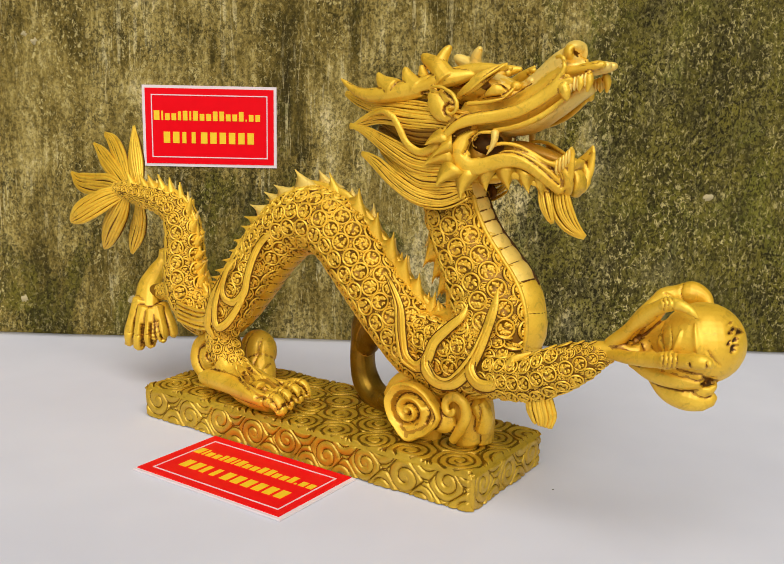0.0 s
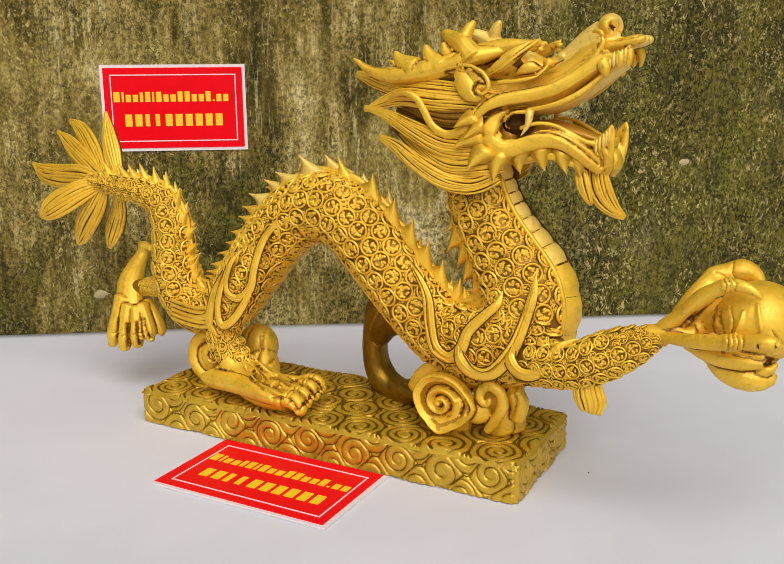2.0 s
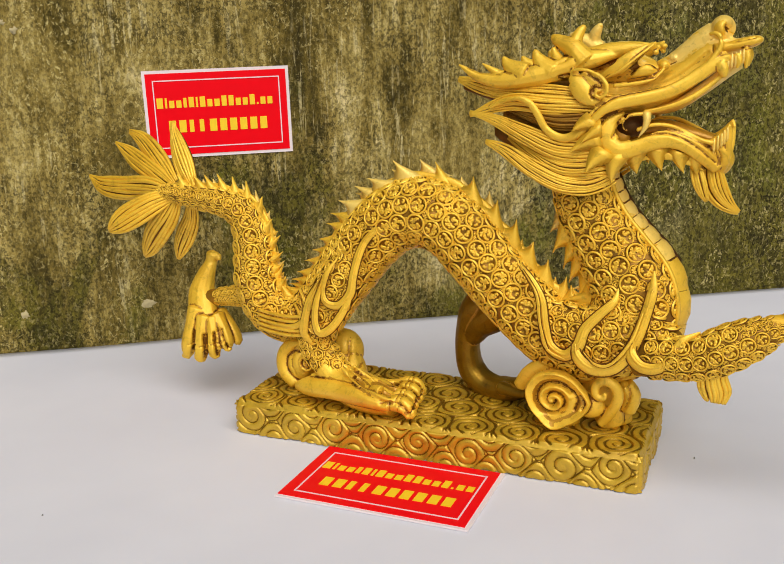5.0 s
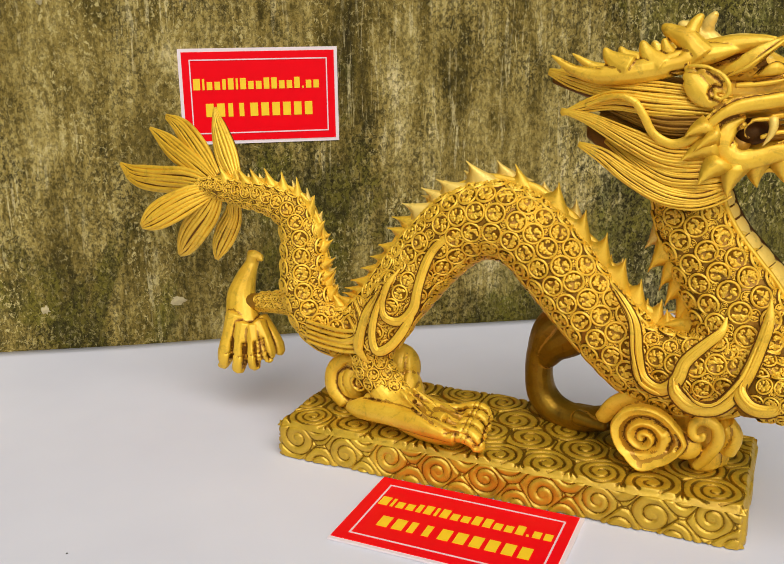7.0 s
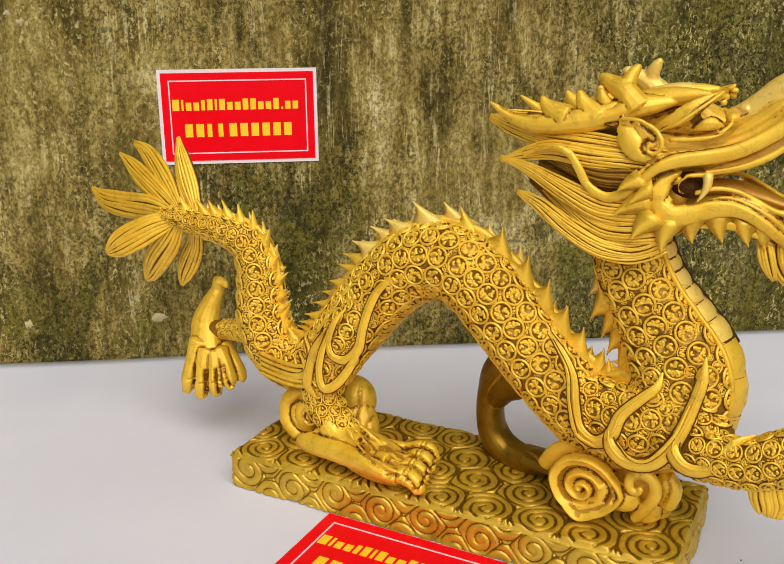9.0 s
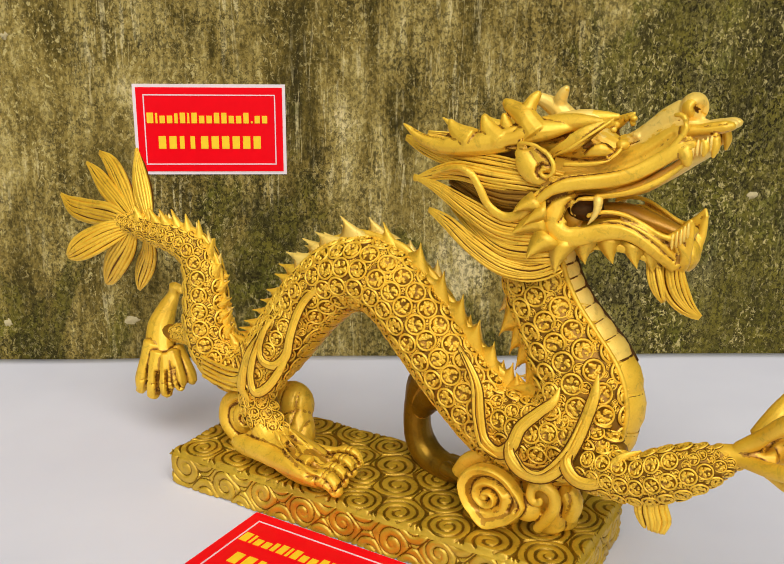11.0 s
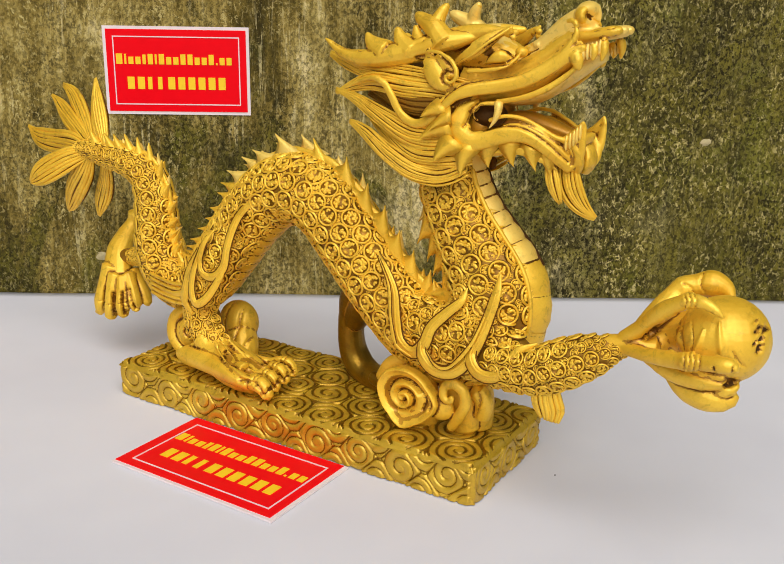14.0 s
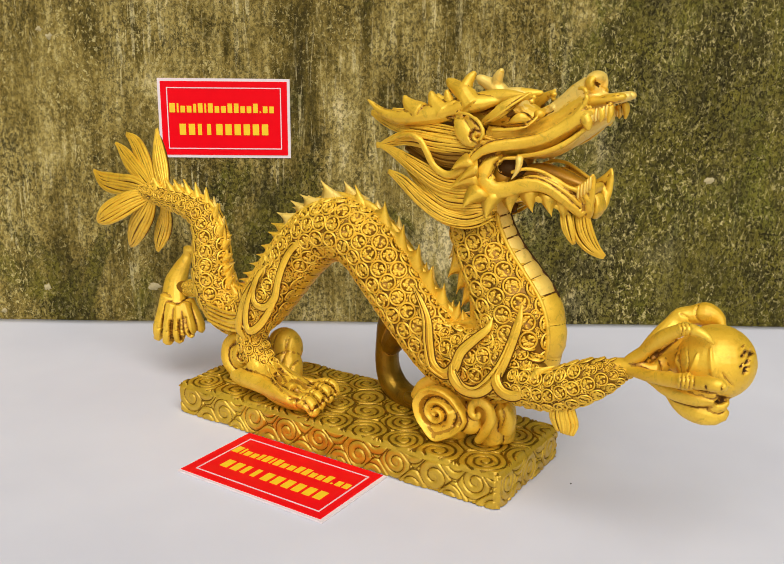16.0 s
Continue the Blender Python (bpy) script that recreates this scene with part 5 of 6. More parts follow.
both([(0.1769, -0.014, 0.2092, 0.00144), (0.1815, -0.013, 0.2131, 0.00143), (0.1841, -0.012, 0.2188, 0.00114)], mat=A_GOLD, sides=8)
for q in [(0.1753, -0.0155, 0.2116, 0.00144), (0.1773, -0.0155, 0.2131, 0.00143), (0.1792, -0.0155, 0.2145, 0.00143), (0.1806, -0.015, 0.2162, 0.00143), (0.1821, -0.0145, 0.2179, 0.00143)]:
    for p in (q, mirror([q])[0]):
        ball((p[0], p[1], p[2] - 0.0012), 0.0016, A_PALE, (0.62, 0.9, 2.7), 8, 6)
both([(0.1699, -0.014, 0.2079, 0.00232), (0.1773, -0.0138, 0.2114, 0.00316), (0.1824, -0.0128, 0.2154, 0.00258)], mat=A_GOLD, sides=12, flat=0.5)
tube([(0.1775, 0.003, 0.2072, 0.00237), (0.1801, 0.003, 0.2108, 0.00266), (0.1816, 0.003, 0.2137, 0.00206)], A_GOLD, 14, 0.002, 3.2)
# teeth of the upper jaw: eye tooth at the corner, block at the bend, small ones and a fang under the beak
both([(0.1376, -0.0215, 0.229, 0.00261), (0.1382, -0.0228, 0.2251, 0.00231), (0.1369, -0.0235, 0.22, 0.00145), (0.134, -0.024, 0.2154, 0.000291)], mat=A_PALE, sides=8, step=0.002)
for pts in ([(0.1759, -0.0145, 0.2563, 0.00366), (0.1777, -0.015, 0.2525, 0.00337), (0.1787, -0.015, 0.2486, 0.00169)], [(0.1889, -0.01, 0.2636, 0.00252), (0.19, -0.011, 0.2587, 0.00224), (0.1894, -0.012, 0.2533, 0.00084)], [(0.1844, -0.012, 0.2615, 0.00224), (0.1858, -0.013, 0.2572, 0.00196), (0.1849, -0.013, 0.2534, 0.000842)]):
    both(pts, mat=A_GOLD, sides=10, step=0.002)
for q in [(0.18, -0.0135, 0.2573, 0.00168), (0.182, -0.013, 0.2581, 0.00168), (0.1841, -0.0128, 0.2588, 0.00168), (0.1861, -0.0122, 0.2596, 0.00168), (0.1879, -0.0117, 0.2604, 0.00168)]:
    for p in (q, mirror([q])[0]):
        ball((p[0], p[1], p[2] - 0.0006), 0.0021, A_PALE, (0.52, 0.9, 2.0), 8, 6)
# leaf-shaped brow over the almond eye
both([(0.1099, -0.019, 0.2484, 0.00206), (0.1182, -0.021, 0.2529, 0.00436), (0.1266, -0.021, 0.2585, 0.0049), (0.1339, -0.019, 0.2638, 0.00344), (0.1406, -0.016, 0.2686, 0.000858)], mat=A_GOLD, sides=12, flat=0.4)
both([(0.1119, -0.022, 0.2474, 0.000876), (0.1224, -0.0255, 0.2536, 0.00115), (0.1316, -0.0235, 0.2607, 0.00114), (0.1397, -0.0175, 0.2676, 0.000857)], mat=A_GOLD, sides=8)
for q in [(0.1369, -0.0165, 0.2648, 0.0023), (0.1389, -0.0155, 0.2664, 0.00172), (0.1409, -0.013, 0.2658, 0.00202), (0.14, -0.014, 0.263, 0.00202)]:
    for p in (q, mirror([q])[0]):
        ball(p, 0.0019, A_GOLD, (1.2, 1, 0.9), 10, 8)
both([(0.1256, -0.0165, 0.2487, 0.00175), (0.1302, -0.0175, 0.2515, 0.00377), (0.1353, -0.0175, 0.2531, 0.00462), (0.1396, -0.016, 0.2524, 0.00346), (0.1434, -0.0145, 0.2506, 0.00144)], mat=A_GOLD, sides=14)
both([(0.1187, -0.0225, 0.2445, 0.00175), (0.1284, -0.0225, 0.2455, 0.00173), (0.1377, -0.0215, 0.2471, 0.00172), (0.1433, -0.0185, 0.2503, 0.00143), (0.1457, -0.0165, 0.2541, 0.00115)], mat=A_GOLD, sides=10)
ball([(0.1451, -0.012, 0.2556, 0.00289)][0], 0.0030, A_GOLD, (1.2, 1.2, 1), 12, 8)
# near and far horn: curved body, forked trunk, tines
def horn(k, pts):
    pts = [(*p[:3], max(p[3] * (1.05, 1.45, 1.45, 1.45, 1.12, 1.12)[k], 0.0011 if k else 0.0005)) for p in pts]
    tube(pts, A_GOLD, 12)
    tube([(p[0] + (0.004 if k > 3 else 0), p[1] + (0.005 if k > 3 else 0), p[2] + (0.001 if k > 3 else -0.001), p[3]) for p in mirror(pts)], A_GOLD, 12)


horn(0, [(0.1187, -0.012, 0.2623, 0.00117), (0.11, -0.0135, 0.2608, 0.00413), (0.0986, -0.0155, 0.2582, 0.00623), (0.0828, -0.018, 0.2533, 0.00628), (0.0665, -0.02, 0.25, 0.00604), (0.0512, -0.021, 0.2481, 0.00488), (0.0375, -0.021, 0.2501, 0.00338), (0.0298, -0.021, 0.2541, 0.00216), (0.0233, -0.021, 0.2581, 0.000619)])
horn(1, [(0.065, -0.02, 0.2518, 0.00514), (0.058, -0.0195, 0.2548, 0.00394), (0.0534, -0.019, 0.2584, 0.00243), (0.0512, -0.019, 0.262, 0.000912)])
horn(2, [(0.0813, -0.018, 0.2527, 0.00539), (0.0753, -0.0175, 0.2569, 0.00391), (0.0721, -0.017, 0.261, 0.00271), (0.0702, -0.017, 0.2654, 0.0012)])
horn(3, [(0.0892, -0.017, 0.2549, 0.00388), (0.084, -0.016, 0.2596, 0.00269), (0.0816, -0.015, 0.2637, 0.0018), (0.0807, -0.015, 0.2669, 0.000898)])
horn(4, [(0.1001, -0.0155, 0.2576, 0.00741), (0.0953, -0.0145, 0.2628, 0.00624), (0.0915, -0.0135, 0.2669, 0.00536), (0.0855, -0.0125, 0.2699, 0.00389), (0.081, -0.0115, 0.2721, 0.003), (0.0793, -0.011, 0.2732, 0.0018)])
horn(5, [(0.0957, -0.0145, 0.2622, 0.00564), (0.0934, -0.013, 0.268, 0.00416), (0.0945, -0.0115, 0.2731, 0.00327), (0.0969, -0.0105, 0.2771, 0.00237), (0.0982, -0.01, 0.2788, 0.00148)])
both([(0.1015, -0.008, 0.2602, 0.00658), (0.1149, -0.009, 0.264, 0.00532), (0.1266, -0.01, 0.2655, 0.00351), (0.1338, -0.011, 0.2665, 0.00145)], mat=A_GOLD, sides=12)
# ear: a bowl-shaped leaf whose front rim rolls into a spiral
both([(0.0952, -0.024, 0.2539, 0.00235), (0.0972, -0.026, 0.2477, 0.00498), (0.1018, -0.0275, 0.2409, 0.00585), (0.1072, -0.028, 0.2369, 0.00379), (0.1137, -0.0285, 0.2375, 0.00174)], mat=A_GOLD, sides=14, flat=0.45)
both([(0.0993, -0.025, 0.2499, 0.0041), (0.1054, -0.026, 0.2465, 0.00642), (0.1108, -0.0265, 0.2431, 0.00523)], mat=A_GOLD, sides=12, flat=0.3)
both([(0.0954, -0.0265, 0.254, 0.000877), (0.1004, -0.028, 0.2543, 0.00116), (0.107, -0.029, 0.2529, 0.00144), (0.1133, -0.03, 0.2492, 0.00144), (0.1164, -0.0305, 0.2438, 0.00144), (0.1146, -0.0305, 0.2393, 0.00115), (0.1112, -0.0305, 0.2385, 0.00116), (0.1091, -0.0305, 0.2407, 0.00116), (0.1105, -0.031, 0.243, 0.000866), (0.1123, -0.031, 0.2425, 0.000865)], mat=A_GOLD, sides=8)
# leaf points at the cheek, frill under the jaw
FRILL = (([(0.1094, -0.028, 0.2216)], [(0.115, -0.028, 0.2085)], [(0.0978, -0.033, 0.2079)]), ([(0.1104, -0.029, 0.2115)], [(0.123, -0.026, 0.2026)], [(0.1069, -0.033, 0.1966)]),
         ([(0.1167, -0.027, 0.2061)], [(0.1305, -0.023, 0.2047)], [(0.1202, -0.028, 0.1904)]), ([(0.1053, -0.029, 0.2295)], [(0.1126, -0.029, 0.2197)], [(0.0984, -0.034, 0.22)]),
         ([(0.1124, -0.029, 0.226)], [(0.1138, -0.029, 0.2159)], [(0.1032, -0.034, 0.2131)]),
         ([(0.1263, -0.022, 0.2063)], [(0.1402, -0.02, 0.2086)], [(0.1334, -0.021, 0.1951)]), ([(0.1374, -0.02, 0.2086)], [(0.1513, -0.018, 0.2092)], [(0.1471, -0.019, 0.1969)]),
         ([(0.149, -0.018, 0.2091)], [(0.163, -0.016, 0.2045)], [(0.1591, -0.017, 0.1955)]), ([(0.159, -0.016, 0.2062)], [(0.1713, -0.013, 0.1997)], [(0.1668, -0.014, 0.1933)]))
both([(0.1261, -0.0205, 0.2025, 0.00266), (0.1374, -0.019, 0.2043, 0.00324), (0.1514, -0.0175, 0.2045, 0.00321), (0.164, -0.015, 0.2003, 0.00291), (0.171, -0.013, 0.1962, 0.00175)], mat=A_GOLD, sides=8, flat=0.35)
# tool strokes: grooves with brown wash left in them
G.carve([(0.1052, -0.028, 0.2265, 0.00117), (0.112, -0.028, 0.234, 0.00146), (0.1216, -0.0265, 0.2396, 0.00145), (0.1365, -0.0235, 0.2427, 0.00143), (0.1498, -0.0205, 0.2469, 0.00143), (0.1614, -0.0175, 0.255, 0.00142), (0.1682, -0.016, 0.262, 0.00113)], 0.0016, A_WASH_SHADE, 0.45, True)
G.carve([(0.1096, -0.029, 0.2202, 0.00117), (0.1157, -0.0285, 0.2272, 0.00145), (0.1259, -0.025, 0.2309, 0.00116), (0.1395, -0.022, 0.233, 0.00115), (0.1529, -0.019, 0.2367, 0.00115), (0.1659, -0.0165, 0.2444, 0.00114), (0.1736, -0.015, 0.2503, 0.000847)], 0.0014, A_WASH_SHADE, 0.5, True)
G.carve([(0.1199, -0.0225, 0.2422, 0.00116), (0.1307, -0.022, 0.243, 0.00116), (0.1415, -0.02, 0.2464, 0.00115), (0.1469, -0.0165, 0.2518, 0.000861)], 0.0011, A_MID, 0.7, True)
G.carve([(0.1146, -0.021, 0.2473, 0.00117), (0.1246, -0.021, 0.2506, 0.00174), (0.1313, -0.02, 0.2567, 0.00173), (0.1376, -0.0165, 0.262, 0.00144)], 0.0016, A_WASH_SHADE, 0.6, True)
G.carve([(0.1268, -0.02, 0.2474, 0.00087), (0.1344, -0.02, 0.2487, 0.000865), (0.1416, -0.018, 0.2494, 0.000863)], 0.0008, A_WASH_SHADE, 0.6, True)
G.carve([(0.1278, -0.02, 0.2505, 0.000579), (0.1326, -0.0195, 0.2566, 0.000863), (0.138, -0.018, 0.257, 0.000862), (0.1429, -0.016, 0.253, 0.000576)], 0.0007, A_WASH_SHADE, 0.6, True)
G.carve([(0.1298, -0.0245, 0.2142, 0.000875), (0.1401, -0.022, 0.2175, 0.00116), (0.1512, -0.0205, 0.2175, 0.00116), (0.1617, -0.018, 0.2128, 0.00115), (0.1701, -0.016, 0.2064, 0.00115), (0.1768, -0.013, 0.2004, 0.000868)], 0.0016, A_WASH_SHADE, 0.45, True)
G.carve([(0.1312, -0.0225, 0.2163, 0.000876), (0.1414, -0.0215, 0.2201, 0.00087), (0.1516, -0.02, 0.2195, 0.000866), (0.1621, -0.018, 0.2151, 0.000864), (0.1718, -0.016, 0.2099, 0.000863)], 0.0009, A_MID, 0.6, True)
G.carve([(0.1236, -0.022, 0.2, 0.00118), (0.1348, -0.0205, 0.2033, 0.00118), (0.1458, -0.019, 0.2069, 0.00117), (0.1556, -0.018, 0.2064, 0.00116), (0.1654, -0.015, 0.2004, 0.00116), (0.1727, -0.013, 0.1945, 0.000873)], 0.0013, A_WASH_SHADE, 0.6, True)
G.carve([(0.1198, -0.0265, 0.2154, 0.00117), (0.1225, -0.0265, 0.2195, 0.00175), (0.1228, -0.0255, 0.2241, 0.00146), (0.1259, -0.0245, 0.2277, 0.000872)], 0.0018, A_WASH_SHADE, 0.45, True)
# mouth corner: the cavity's shade put on its edge as dark colour
G.carve([(0.1269, -0.022, 0.2197, 0.000878), (0.1262, -0.022, 0.2232, 0.00117), (0.1296, -0.022, 0.2255, 0.00146), (0.1351, -0.021, 0.226, 0.00116)], 0.001, A_DARK, 1.0, True)
G.carve([(0.1098, -0.03, 0.2197, 0.000877), (0.1085, -0.031, 0.2117, 0.00117), (0.112, -0.03, 0.2034, 0.00118), (0.1188, -0.028, 0.2004, 0.000883)], 0.0014, A_WASH_SHADE, 0.6, True)
G.carve([(0.0928, -0.022, 0.2464, 0.000888), (0.0863, -0.02, 0.2498, 0.00119), (0.0978, -0.018, 0.2516, 0.00119), (0.1092, -0.016, 0.254, 0.00147), (0.1181, -0.0145, 0.2584, 0.00117)], 0.0012, A_WASH_SHADE, 0.6, True)
G.carve([(0.1047, -0.029, 0.2518, 0.000869), (0.1095, -0.0295, 0.2489, 0.00116), (0.1126, -0.03, 0.2455, 0.00115), (0.1121, -0.03, 0.2438, 0.000866), (0.1085, -0.0295, 0.2444, 0.00116), (0.1069, -0.0295, 0.241, 0.00116), (0.1081, -0.0295, 0.2381, 0.000872)], 0.0013, A_WASH_SHADE, 0.8, True)
G.carve([(0.1763, -0.0125, 0.2693, 0.00112), (0.1816, -0.0125, 0.2681, 0.00112), (0.1881, -0.0115, 0.269, 0.000835), (0.1931, -0.009, 0.2699, 0.000557)], 0.001, A_MID, 0.6, True)
G.carve([(0.1756, -0.0145, 0.2607, 0.000842), (0.1821, -0.014, 0.2622, 0.000838), (0.1885, -0.0125, 0.2634, 0.000836), (0.1948, -0.01, 0.2656, 0.000557)], 0.0009, A_MID, 0.7, True)
G.carve([(0.1776, -0.015, 0.2082, 0.000575), (0.1789, -0.0145, 0.2029, 0.000864), (0.178, -0.013, 0.1987, 0.000579)], 0.0009, A_MID, 0.7, True)
G.carve([(0.0855, -0.017, 0.2578, 0.000895), (0.0895, -0.016, 0.2595, 0.00119), (0.091, -0.015, 0.2623, 0.000893)], 0.001, A_MID, 0.7, True)
G.carve([(0.0502, -0.023, 0.2521, 0.000607), (0.0375, -0.023, 0.2535, 0.000612), (0.0293, -0.0225, 0.2562, 0.000615)], 0.0006, A_MID, 0.6, True)
# nose, beak, brows and far horn: sky highlights put on as paler gold
G.carve([(*p[:3], p[3]) for p in [(0.1493, 0.003, 0.2596, 0.00589), (0.1629, 0.003, 0.2695, 0.00755), (0.1734, 0.003, 0.277, 0.0115), (0.1794, 0.003, 0.2774, 0.0114)]], 0.0, A_PALE, 1.0, False)
G.carve([(*p[:3], p[3]) for p in [(0.1741, 0.003, 0.2658, 0.0115), (0.1848, 0.003, 0.2673, 0.012), (0.196, 0.003, 0.2686, 0.0119)]], 0.0, A_PALE, 1.0, False)
G.carve([(*p[:3], p[3]) for p in [(0.1162, 0.003, 0.2613, 0.00603), (0.129, 0.003, 0.2651, 0.00894), (0.1381, 0.003, 0.2678, 0.0071)]], 0.0, A_PALE, 1.0, False)
G.carve([(*p[:3], p[3]) for p in [(0.072, 0.02, 0.274, 0.0127), (0.0893, 0.02, 0.2772, 0.0156), (0.0988, 0.02, 0.2709, 0.0156), (0.1144, 0.02, 0.2657, 0.0124)]], 0.0, A_PALE, 1.0, False)
# nostrils: cut hollows with brown inside
G.carve([(0.1793, -0.007, 0.276, 0.00225), (0.1801, -0.007, 0.2746, 0.00253), (0.18, -0.007, 0.2727, 0.00225)], 0.0042, A_WASH_SHADE, 0.75, True)
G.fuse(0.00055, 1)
# the frill is set on crisp, a little longer than its marks
for a, bb, tip in FRILL:
    for flip in (False, True):
        g = [Vector(mirror(k)[0] if flip else k[0]) for k in (a, bb, tip)]
        root = (g[0] + g[1]) / 2
        spike(g[0] + (g[0] - root) * 0.15, g[1] + (g[1] - root) * 0.15, root + (g[2] - root) * 1.15, 0.0022, A_GOLD)
# mane: locks swept back to pointed ends; 2 and 6 darker, recess shade in their colour
def mane_lock(idx, pts, count, r, mat=A_GOLD):
    pts = [(*p[:3], p[3] * 0.92) for p in pts]
    lock(pts, count, r, mat, 0.42, 0.004, 60 + idx)
    lock([(p[0], 2 * MID - p[1], p[2], p[3]) for p in pts], count, r, mat, -0.42, 0.004, 70 + idx)


mane_lock(0, [(0.1173, -0.018, 0.2367, 0.00412), (0.1015, -0.02, 0.2383, 0.00474), (0.0804, -0.02, 0.2399, 0.00601), (0.0548, -0.017, 0.2416, 0.00675), (0.0343, -0.013, 0.2451, 0.005), (0.0195, -0.01, 0.2488, 0.00127)], 8, 0.0018)
mane_lock(1, [(0.119, -0.018, 0.2303, 0.0059), (0.105, -0.022, 0.2327, 0.0065), (0.0815, -0.024, 0.2337, 0.00658), (0.0597, -0.023, 0.2357, 0.00547), (0.0448, -0.021, 0.2325, 0.0037), (0.0293, -0.018, 0.227, 0.000941)], 7, 0.0019)
mane_lock(2, [(0.1186, -0.018, 0.2233, 0.00651), (0.1052, -0.022, 0.2254, 0.00712), (0.0844, -0.023, 0.2253, 0.00721), (0.0654, -0.021, 0.2295, 0.00487), (0.0519, -0.018, 0.2338, 0.00247)], 8, 0.0017, A_GROUND)
mane_lock(6, [(0.1186, -0.016, 0.2170, 0.0062), (0.1000, -0.019, 0.2165, 0.0068), (0.0820, -0.019, 0.2185, 0.0060), (0.0660, -0.017, 0.2235, 0.0040), (0.0500, -0.014, 0.2275, 0.0010)], 7, 0.0017, A_GROUND)
mane_lock(3, [(0.1185, -0.02, 0.2088, 0.00832), (0.106, -0.024, 0.2079, 0.00893), (0.0869, -0.026, 0.2083, 0.00782), (0.0666, -0.025, 0.2163, 0.00608), (0.0467, -0.022, 0.225, 0.0037), (0.0293, -0.018, 0.2288, 0.000941)], 9, 0.0019)
mane_lock(4, [(0.1205, -0.018, 0.2009, 0.00776), (0.1092, -0.024, 0.199, 0.00835), (0.0899, -0.025, 0.1981, 0.00785), (0.0721, -0.022, 0.2055, 0.00551), (0.0552, -0.018, 0.2149, 0.00248)], 9, 0.0016)
mane_lock(5, [(0.1194, -0.022, 0.1924, 0.00537), (0.1066, -0.024, 0.1863, 0.00601), (0.0888, -0.026, 0.1878, 0.00667), (0.0699, -0.025, 0.1966, 0.00613), (0.0532, -0.022, 0.2066, 0.00434), (0.04, -0.019, 0.211, 0.00094)], 9, 0.0020)
# brown cores behind the locks, with the shade of the gaps in their colour
tube([(0.1031, 0.003, 0.2338, 0.0123), (0.0782, 0.003, 0.2353, 0.0113), (0.0524, 0.003, 0.2385, 0.00826), (0.0309, 0.003, 0.2417, 0.0045), (0.0191, 0.003, 0.2434, 0.00194)], A_WASH_SHADE, 16, 0.004, 1.5)
tube([(0.0971, 0.003, 0.202, 0.0157), (0.0819, 0.003, 0.2011, 0.0158), (0.0624, 0.003, 0.2086, 0.0115), (0.0426, 0.003, 0.2179, 0.00645)], A_WASH_SHADE, 16, 0.004, 1.2)
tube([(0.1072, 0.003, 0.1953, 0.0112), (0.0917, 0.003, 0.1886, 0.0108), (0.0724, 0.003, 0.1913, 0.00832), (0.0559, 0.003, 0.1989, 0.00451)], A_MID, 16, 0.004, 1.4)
# beard
for idx, pts in enumerate(([(0.1656, -0.01, 0.198, 0.00294), (0.1678, -0.011, 0.1899, 0.00411), (0.1705, -0.011, 0.1817, 0.00324), (0.1726, -0.01, 0.1769, 0.000885)], [(0.1745, -0.006, 0.1982, 0.00587), (0.1758, -0.006, 0.1888, 0.00737), (0.1796, -0.005, 0.1799, 0.0065), (0.185, -0.004, 0.1734, 0.00385), (0.1904, -0.003, 0.1698, 0.000887)],
                           [(0.1686, 0.01, 0.1935, 0.00364), (0.1713, 0.012, 0.1835, 0.00427), (0.1752, 0.012, 0.1757, 0.00153)])):
    lock(pts, (5, 8, 5)[idx], 0.0021, A_GOLD, 0.45, 0.003, 90 + idx)

# pedestal with spirals in relief
PL, PW, PH = 0.1448, 0.0497, 0.0245


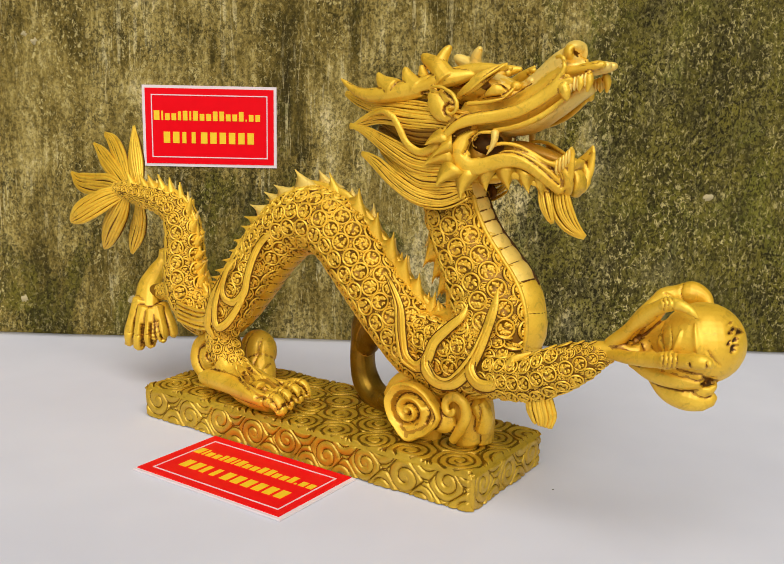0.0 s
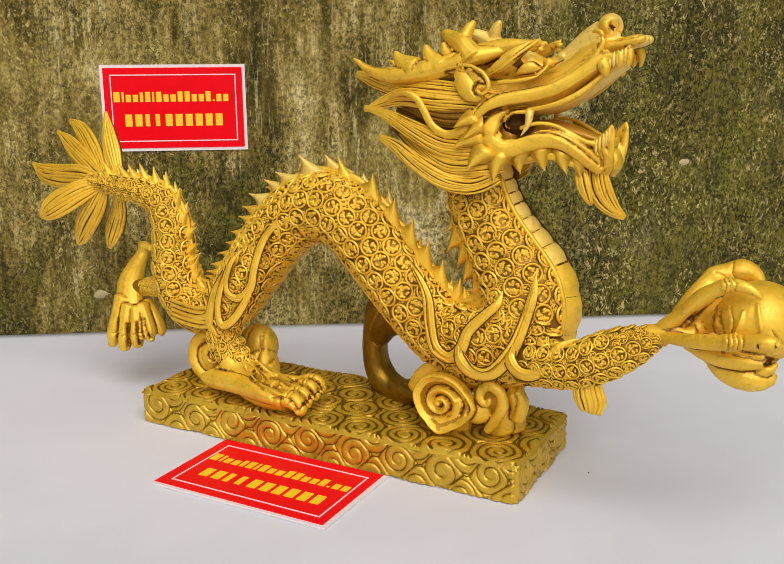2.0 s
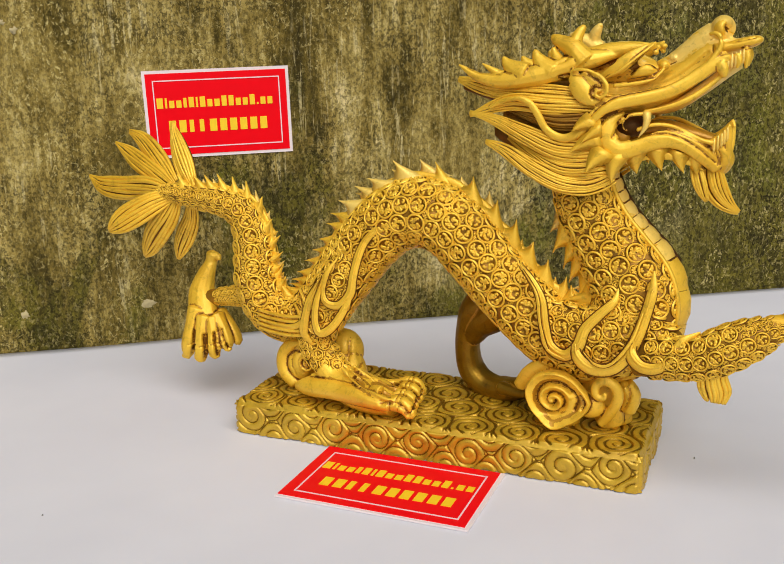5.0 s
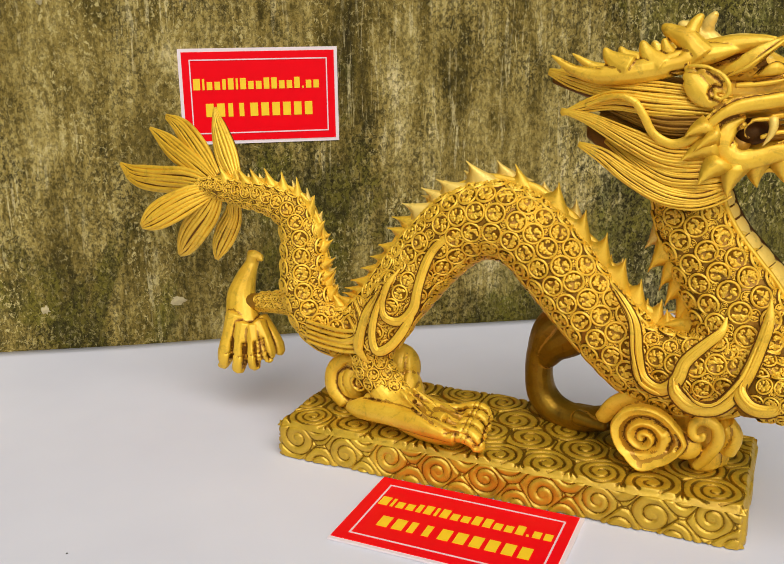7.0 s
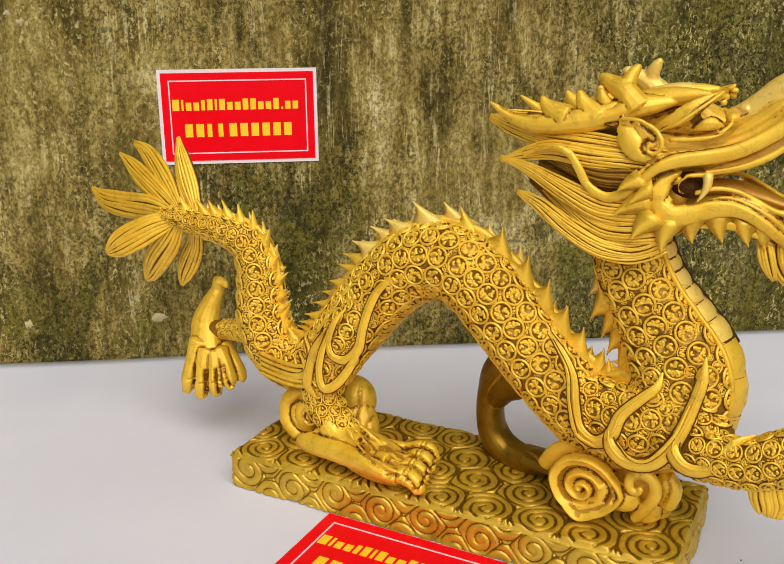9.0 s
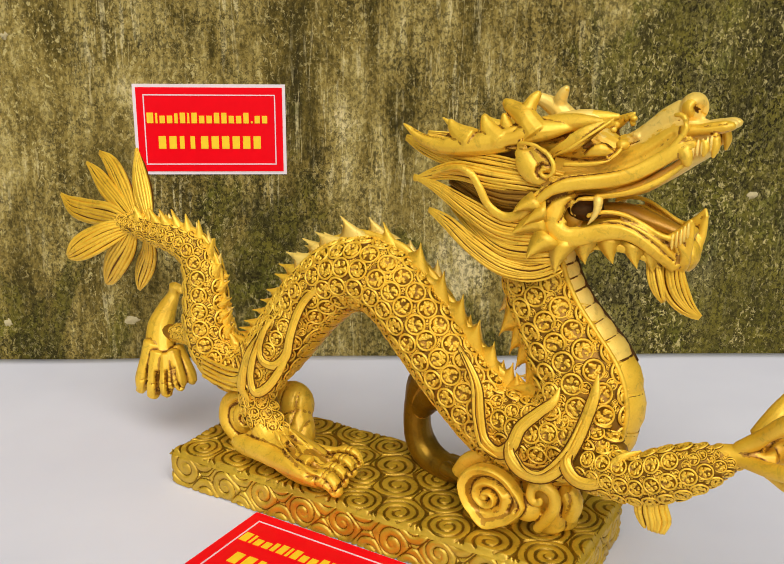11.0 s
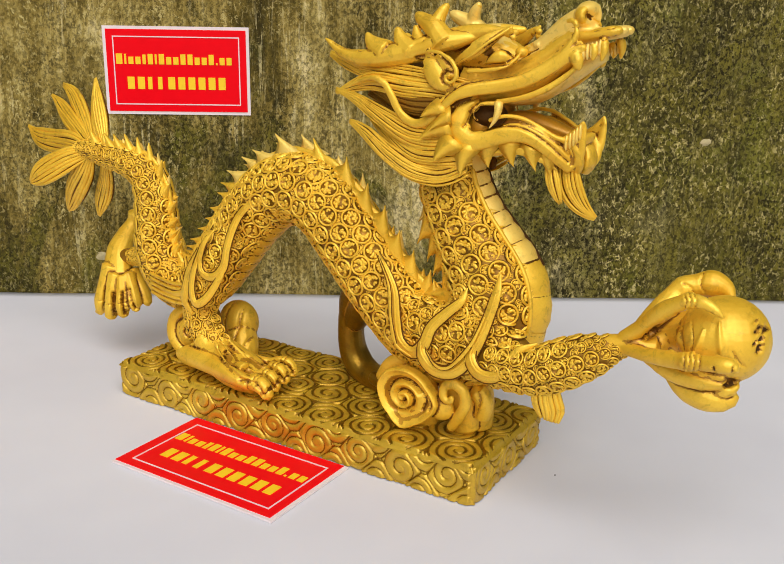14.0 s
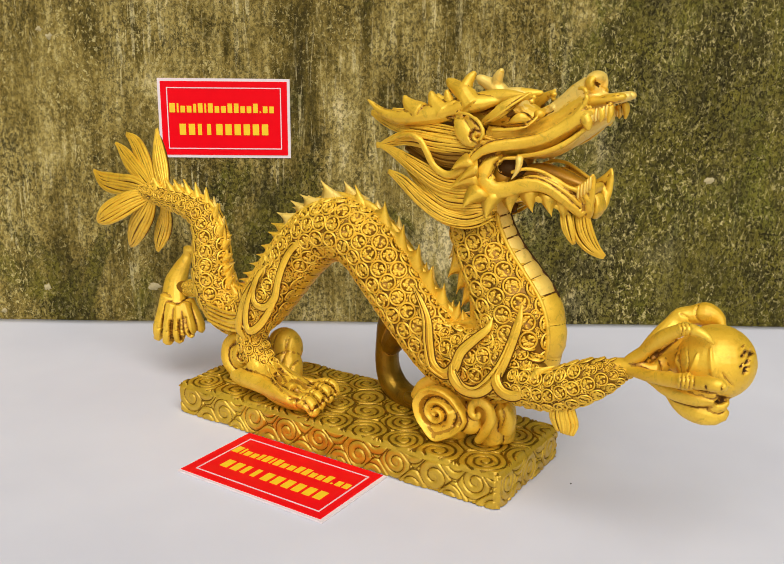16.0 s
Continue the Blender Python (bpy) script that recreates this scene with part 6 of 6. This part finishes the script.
def pedestal():
    """A block whose faces are cut with spirals that fill them edge to edge."""
    def face(place, w, h, nx, ny, cells, pitch, seed, side):
        g = np.random.RandomState(seed)
        x, y = np.meshgrid(np.linspace(-w, w, nx), np.linspace(-h, h, ny))
        p = np.stack([x.ravel(), y.ravel()], 1)
        cells = np.array(cells)
        d = np.linalg.norm(p[:, None] - cells[None], axis=2)
        order = np.argsort(d, axis=1)
        rows = np.arange(len(p))
        near, second = order[:, 0], order[:, 1]
        rel = p - cells[near]
        hand, turn = g.choice((-1, 1), len(cells)), g.uniform(0, 1, len(cells))
        size = pitch * g.uniform(0.85, 1.15, len(cells))
        r = d[rows, near]
        fr = (r / size[near] + hand[near] * np.arctan2(rel[:, 1], rel[:, 0]) / 6.2832 + turn[near]) % 1.0
        band = 1 - np.abs(2 * fr - 1) ** 3.5
        band *= np.clip((d[rows, second] - r) / 0.0016, 0, 1)
        band = np.maximum(band, np.clip(1.5 - r / (0.45 * size[near]), 0, 1))
        rim_x = w - np.abs(p[:, 0])
        rim_y = h - (p[:, 1] if side else np.abs(p[:, 1]))
        rim = np.minimum(rim_x, rim_y)
        edge = np.clip((rim - 0.0010) / 0.0016, 0, 1)
        edge = edge * edge * (3 - 2 * edge)
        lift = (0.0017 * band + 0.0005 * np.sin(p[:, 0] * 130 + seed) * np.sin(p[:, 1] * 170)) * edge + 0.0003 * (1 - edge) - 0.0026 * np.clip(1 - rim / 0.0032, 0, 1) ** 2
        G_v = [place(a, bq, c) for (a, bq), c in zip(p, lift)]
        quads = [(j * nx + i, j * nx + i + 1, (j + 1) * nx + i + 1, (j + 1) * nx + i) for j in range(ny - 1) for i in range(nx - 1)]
        # low faces of the relief get the darker gold: groove shade as colour
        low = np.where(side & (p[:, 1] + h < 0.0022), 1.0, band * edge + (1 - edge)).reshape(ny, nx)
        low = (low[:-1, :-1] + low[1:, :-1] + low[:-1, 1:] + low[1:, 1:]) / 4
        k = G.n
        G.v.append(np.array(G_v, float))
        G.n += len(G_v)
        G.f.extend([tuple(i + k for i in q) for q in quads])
        dark_below = 0.36 if side else 0.74   # the flat top takes more of it: the dragon's shade put into the colour
        G.m.extend([A_SHADE if v < dark_below else A_BASE for v in low.ravel()])

    def strip(w, n, rise, seed):
        g = random.Random(seed)
        step = 2 * w / n
        mid = [(-w + step * (i + 0.5) + g.uniform(-0.002, 0.002), rise * (-1) ** i + g.uniform(-0.0015, 0.0015)) for i in range(n)]
        return mid + [(x + step * 0.5 + g.uniform(-0.003, 0.003), -0.0135 * (-1) ** i) for i, (x, _) in enumerate(mid)] + [(x + step * 0.4, 0.0145 * (-1) ** i) for i, (x, _) in enumerate(mid)]

    def field(w, h, nx, ny, seed):
        g = random.Random(seed)
        return [(-w + 2 * w * (i + 0.5 + (0.5 if j % 2 else 0)) / nx + g.uniform(-0.004, 0.004), -h + 2 * h * (j + 0.5) / ny + g.uniform(-0.003, 0.003)) for j in range(ny) for i in range(-1, nx + 1)]

    hh, top = (PH - 0.001) / 2, PH - 0.0035
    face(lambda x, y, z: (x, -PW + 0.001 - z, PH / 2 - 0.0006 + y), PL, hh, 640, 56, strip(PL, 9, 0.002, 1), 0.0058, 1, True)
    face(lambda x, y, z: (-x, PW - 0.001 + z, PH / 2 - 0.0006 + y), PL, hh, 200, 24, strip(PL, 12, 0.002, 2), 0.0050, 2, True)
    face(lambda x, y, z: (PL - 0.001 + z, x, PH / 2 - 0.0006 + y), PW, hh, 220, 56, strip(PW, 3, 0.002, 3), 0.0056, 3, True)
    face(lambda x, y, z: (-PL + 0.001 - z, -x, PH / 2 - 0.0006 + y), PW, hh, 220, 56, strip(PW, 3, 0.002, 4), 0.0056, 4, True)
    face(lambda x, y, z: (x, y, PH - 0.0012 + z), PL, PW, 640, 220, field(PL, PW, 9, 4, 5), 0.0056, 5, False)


before = len(G.v)
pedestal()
for part in G.v[before:]:
    part += np.array((0.0018, 0.0030, 0.0))


def statue():
    ob = mesh_object("dragon_statue", np.vstack(G.v).tolist(), G.f, [GOLD, WASH_SHADE, PALE, DARK, BASEGOLD, BASESHADE, MIDWASH, GROUND], G.m, smooth=True)
    ob.matrix_world = pose(0.0607, 0.7511, 0.0006, 0, 0, -33.8)
    return tagged(ob, "gold painted dragon statue with coin scales on a spiral carved pedestal", "statue")


statue()


# ---- small marks: pale plaster spots on the wall, crumbs on the cloth ----
def blotch(name, x, z, w, h, seed, label):
    rng = random.Random(seed)
    ring = [(w * math.cos(a) * rng.uniform(0.45, 1.25), h * math.sin(a) * rng.uniform(0.45, 1.25)) for a in [2 * math.pi * i / 14 for i in range(14)]]
    v = [(a, 0.0, c) for a, c in ring] + [(a * 0.85, -0.0006, c * 0.85) for a, c in ring] + [(0, -0.0007, 0)]
    f = [(i, (i + 1) % 14, 14 + (i + 1) % 14, 14 + i) for i in range(14)] + [(14 + i, 14 + (i + 1) % 14, 28) for i in range(14)]
    ob = mesh_object(name, v, f, [SPOT], smooth=True)
    ob.location = (x, WALL_Y - 0.0001, z)
    return tagged(ob, label, "plaster spot", "plaster spots on the wall")


for i, (x, z, w, h) in enumerate(((-0.1565, 0.0375, 0.007, 0.0045), (-0.2475, 0.2915, 0.004, 0.004), (-0.257, 0.2985, 0.003, 0.003), (-0.269, 0.035, 0.004, 0.0045), (-0.317, 0.009, 0.004, 0.003), (0.421, 0.157, 0.006, 0.0045))):
    blotch("plaster_spot", x, z, w, h, i, "pale plaster spot stuck on the mossy wall")
for x, y in ((0.2135, 0.6695), (-0.204, 0.695)):
    v = [(0.0007, 0, 0), (-0.0005, 0.0007, 0), (-0.0006, -0.0006, 0), (0, 0, 0.0008)]
    ob = mesh_object("crumb", v, [(0, 1, 3), (1, 2, 3), (2, 0, 3), (2, 1, 0)], [CRUMB])
    ob.location = (x, y, 0.0)
    tagged(ob, "tiny dark crumb lying on the white cloth", "crumb", "crumbs on the cloth")
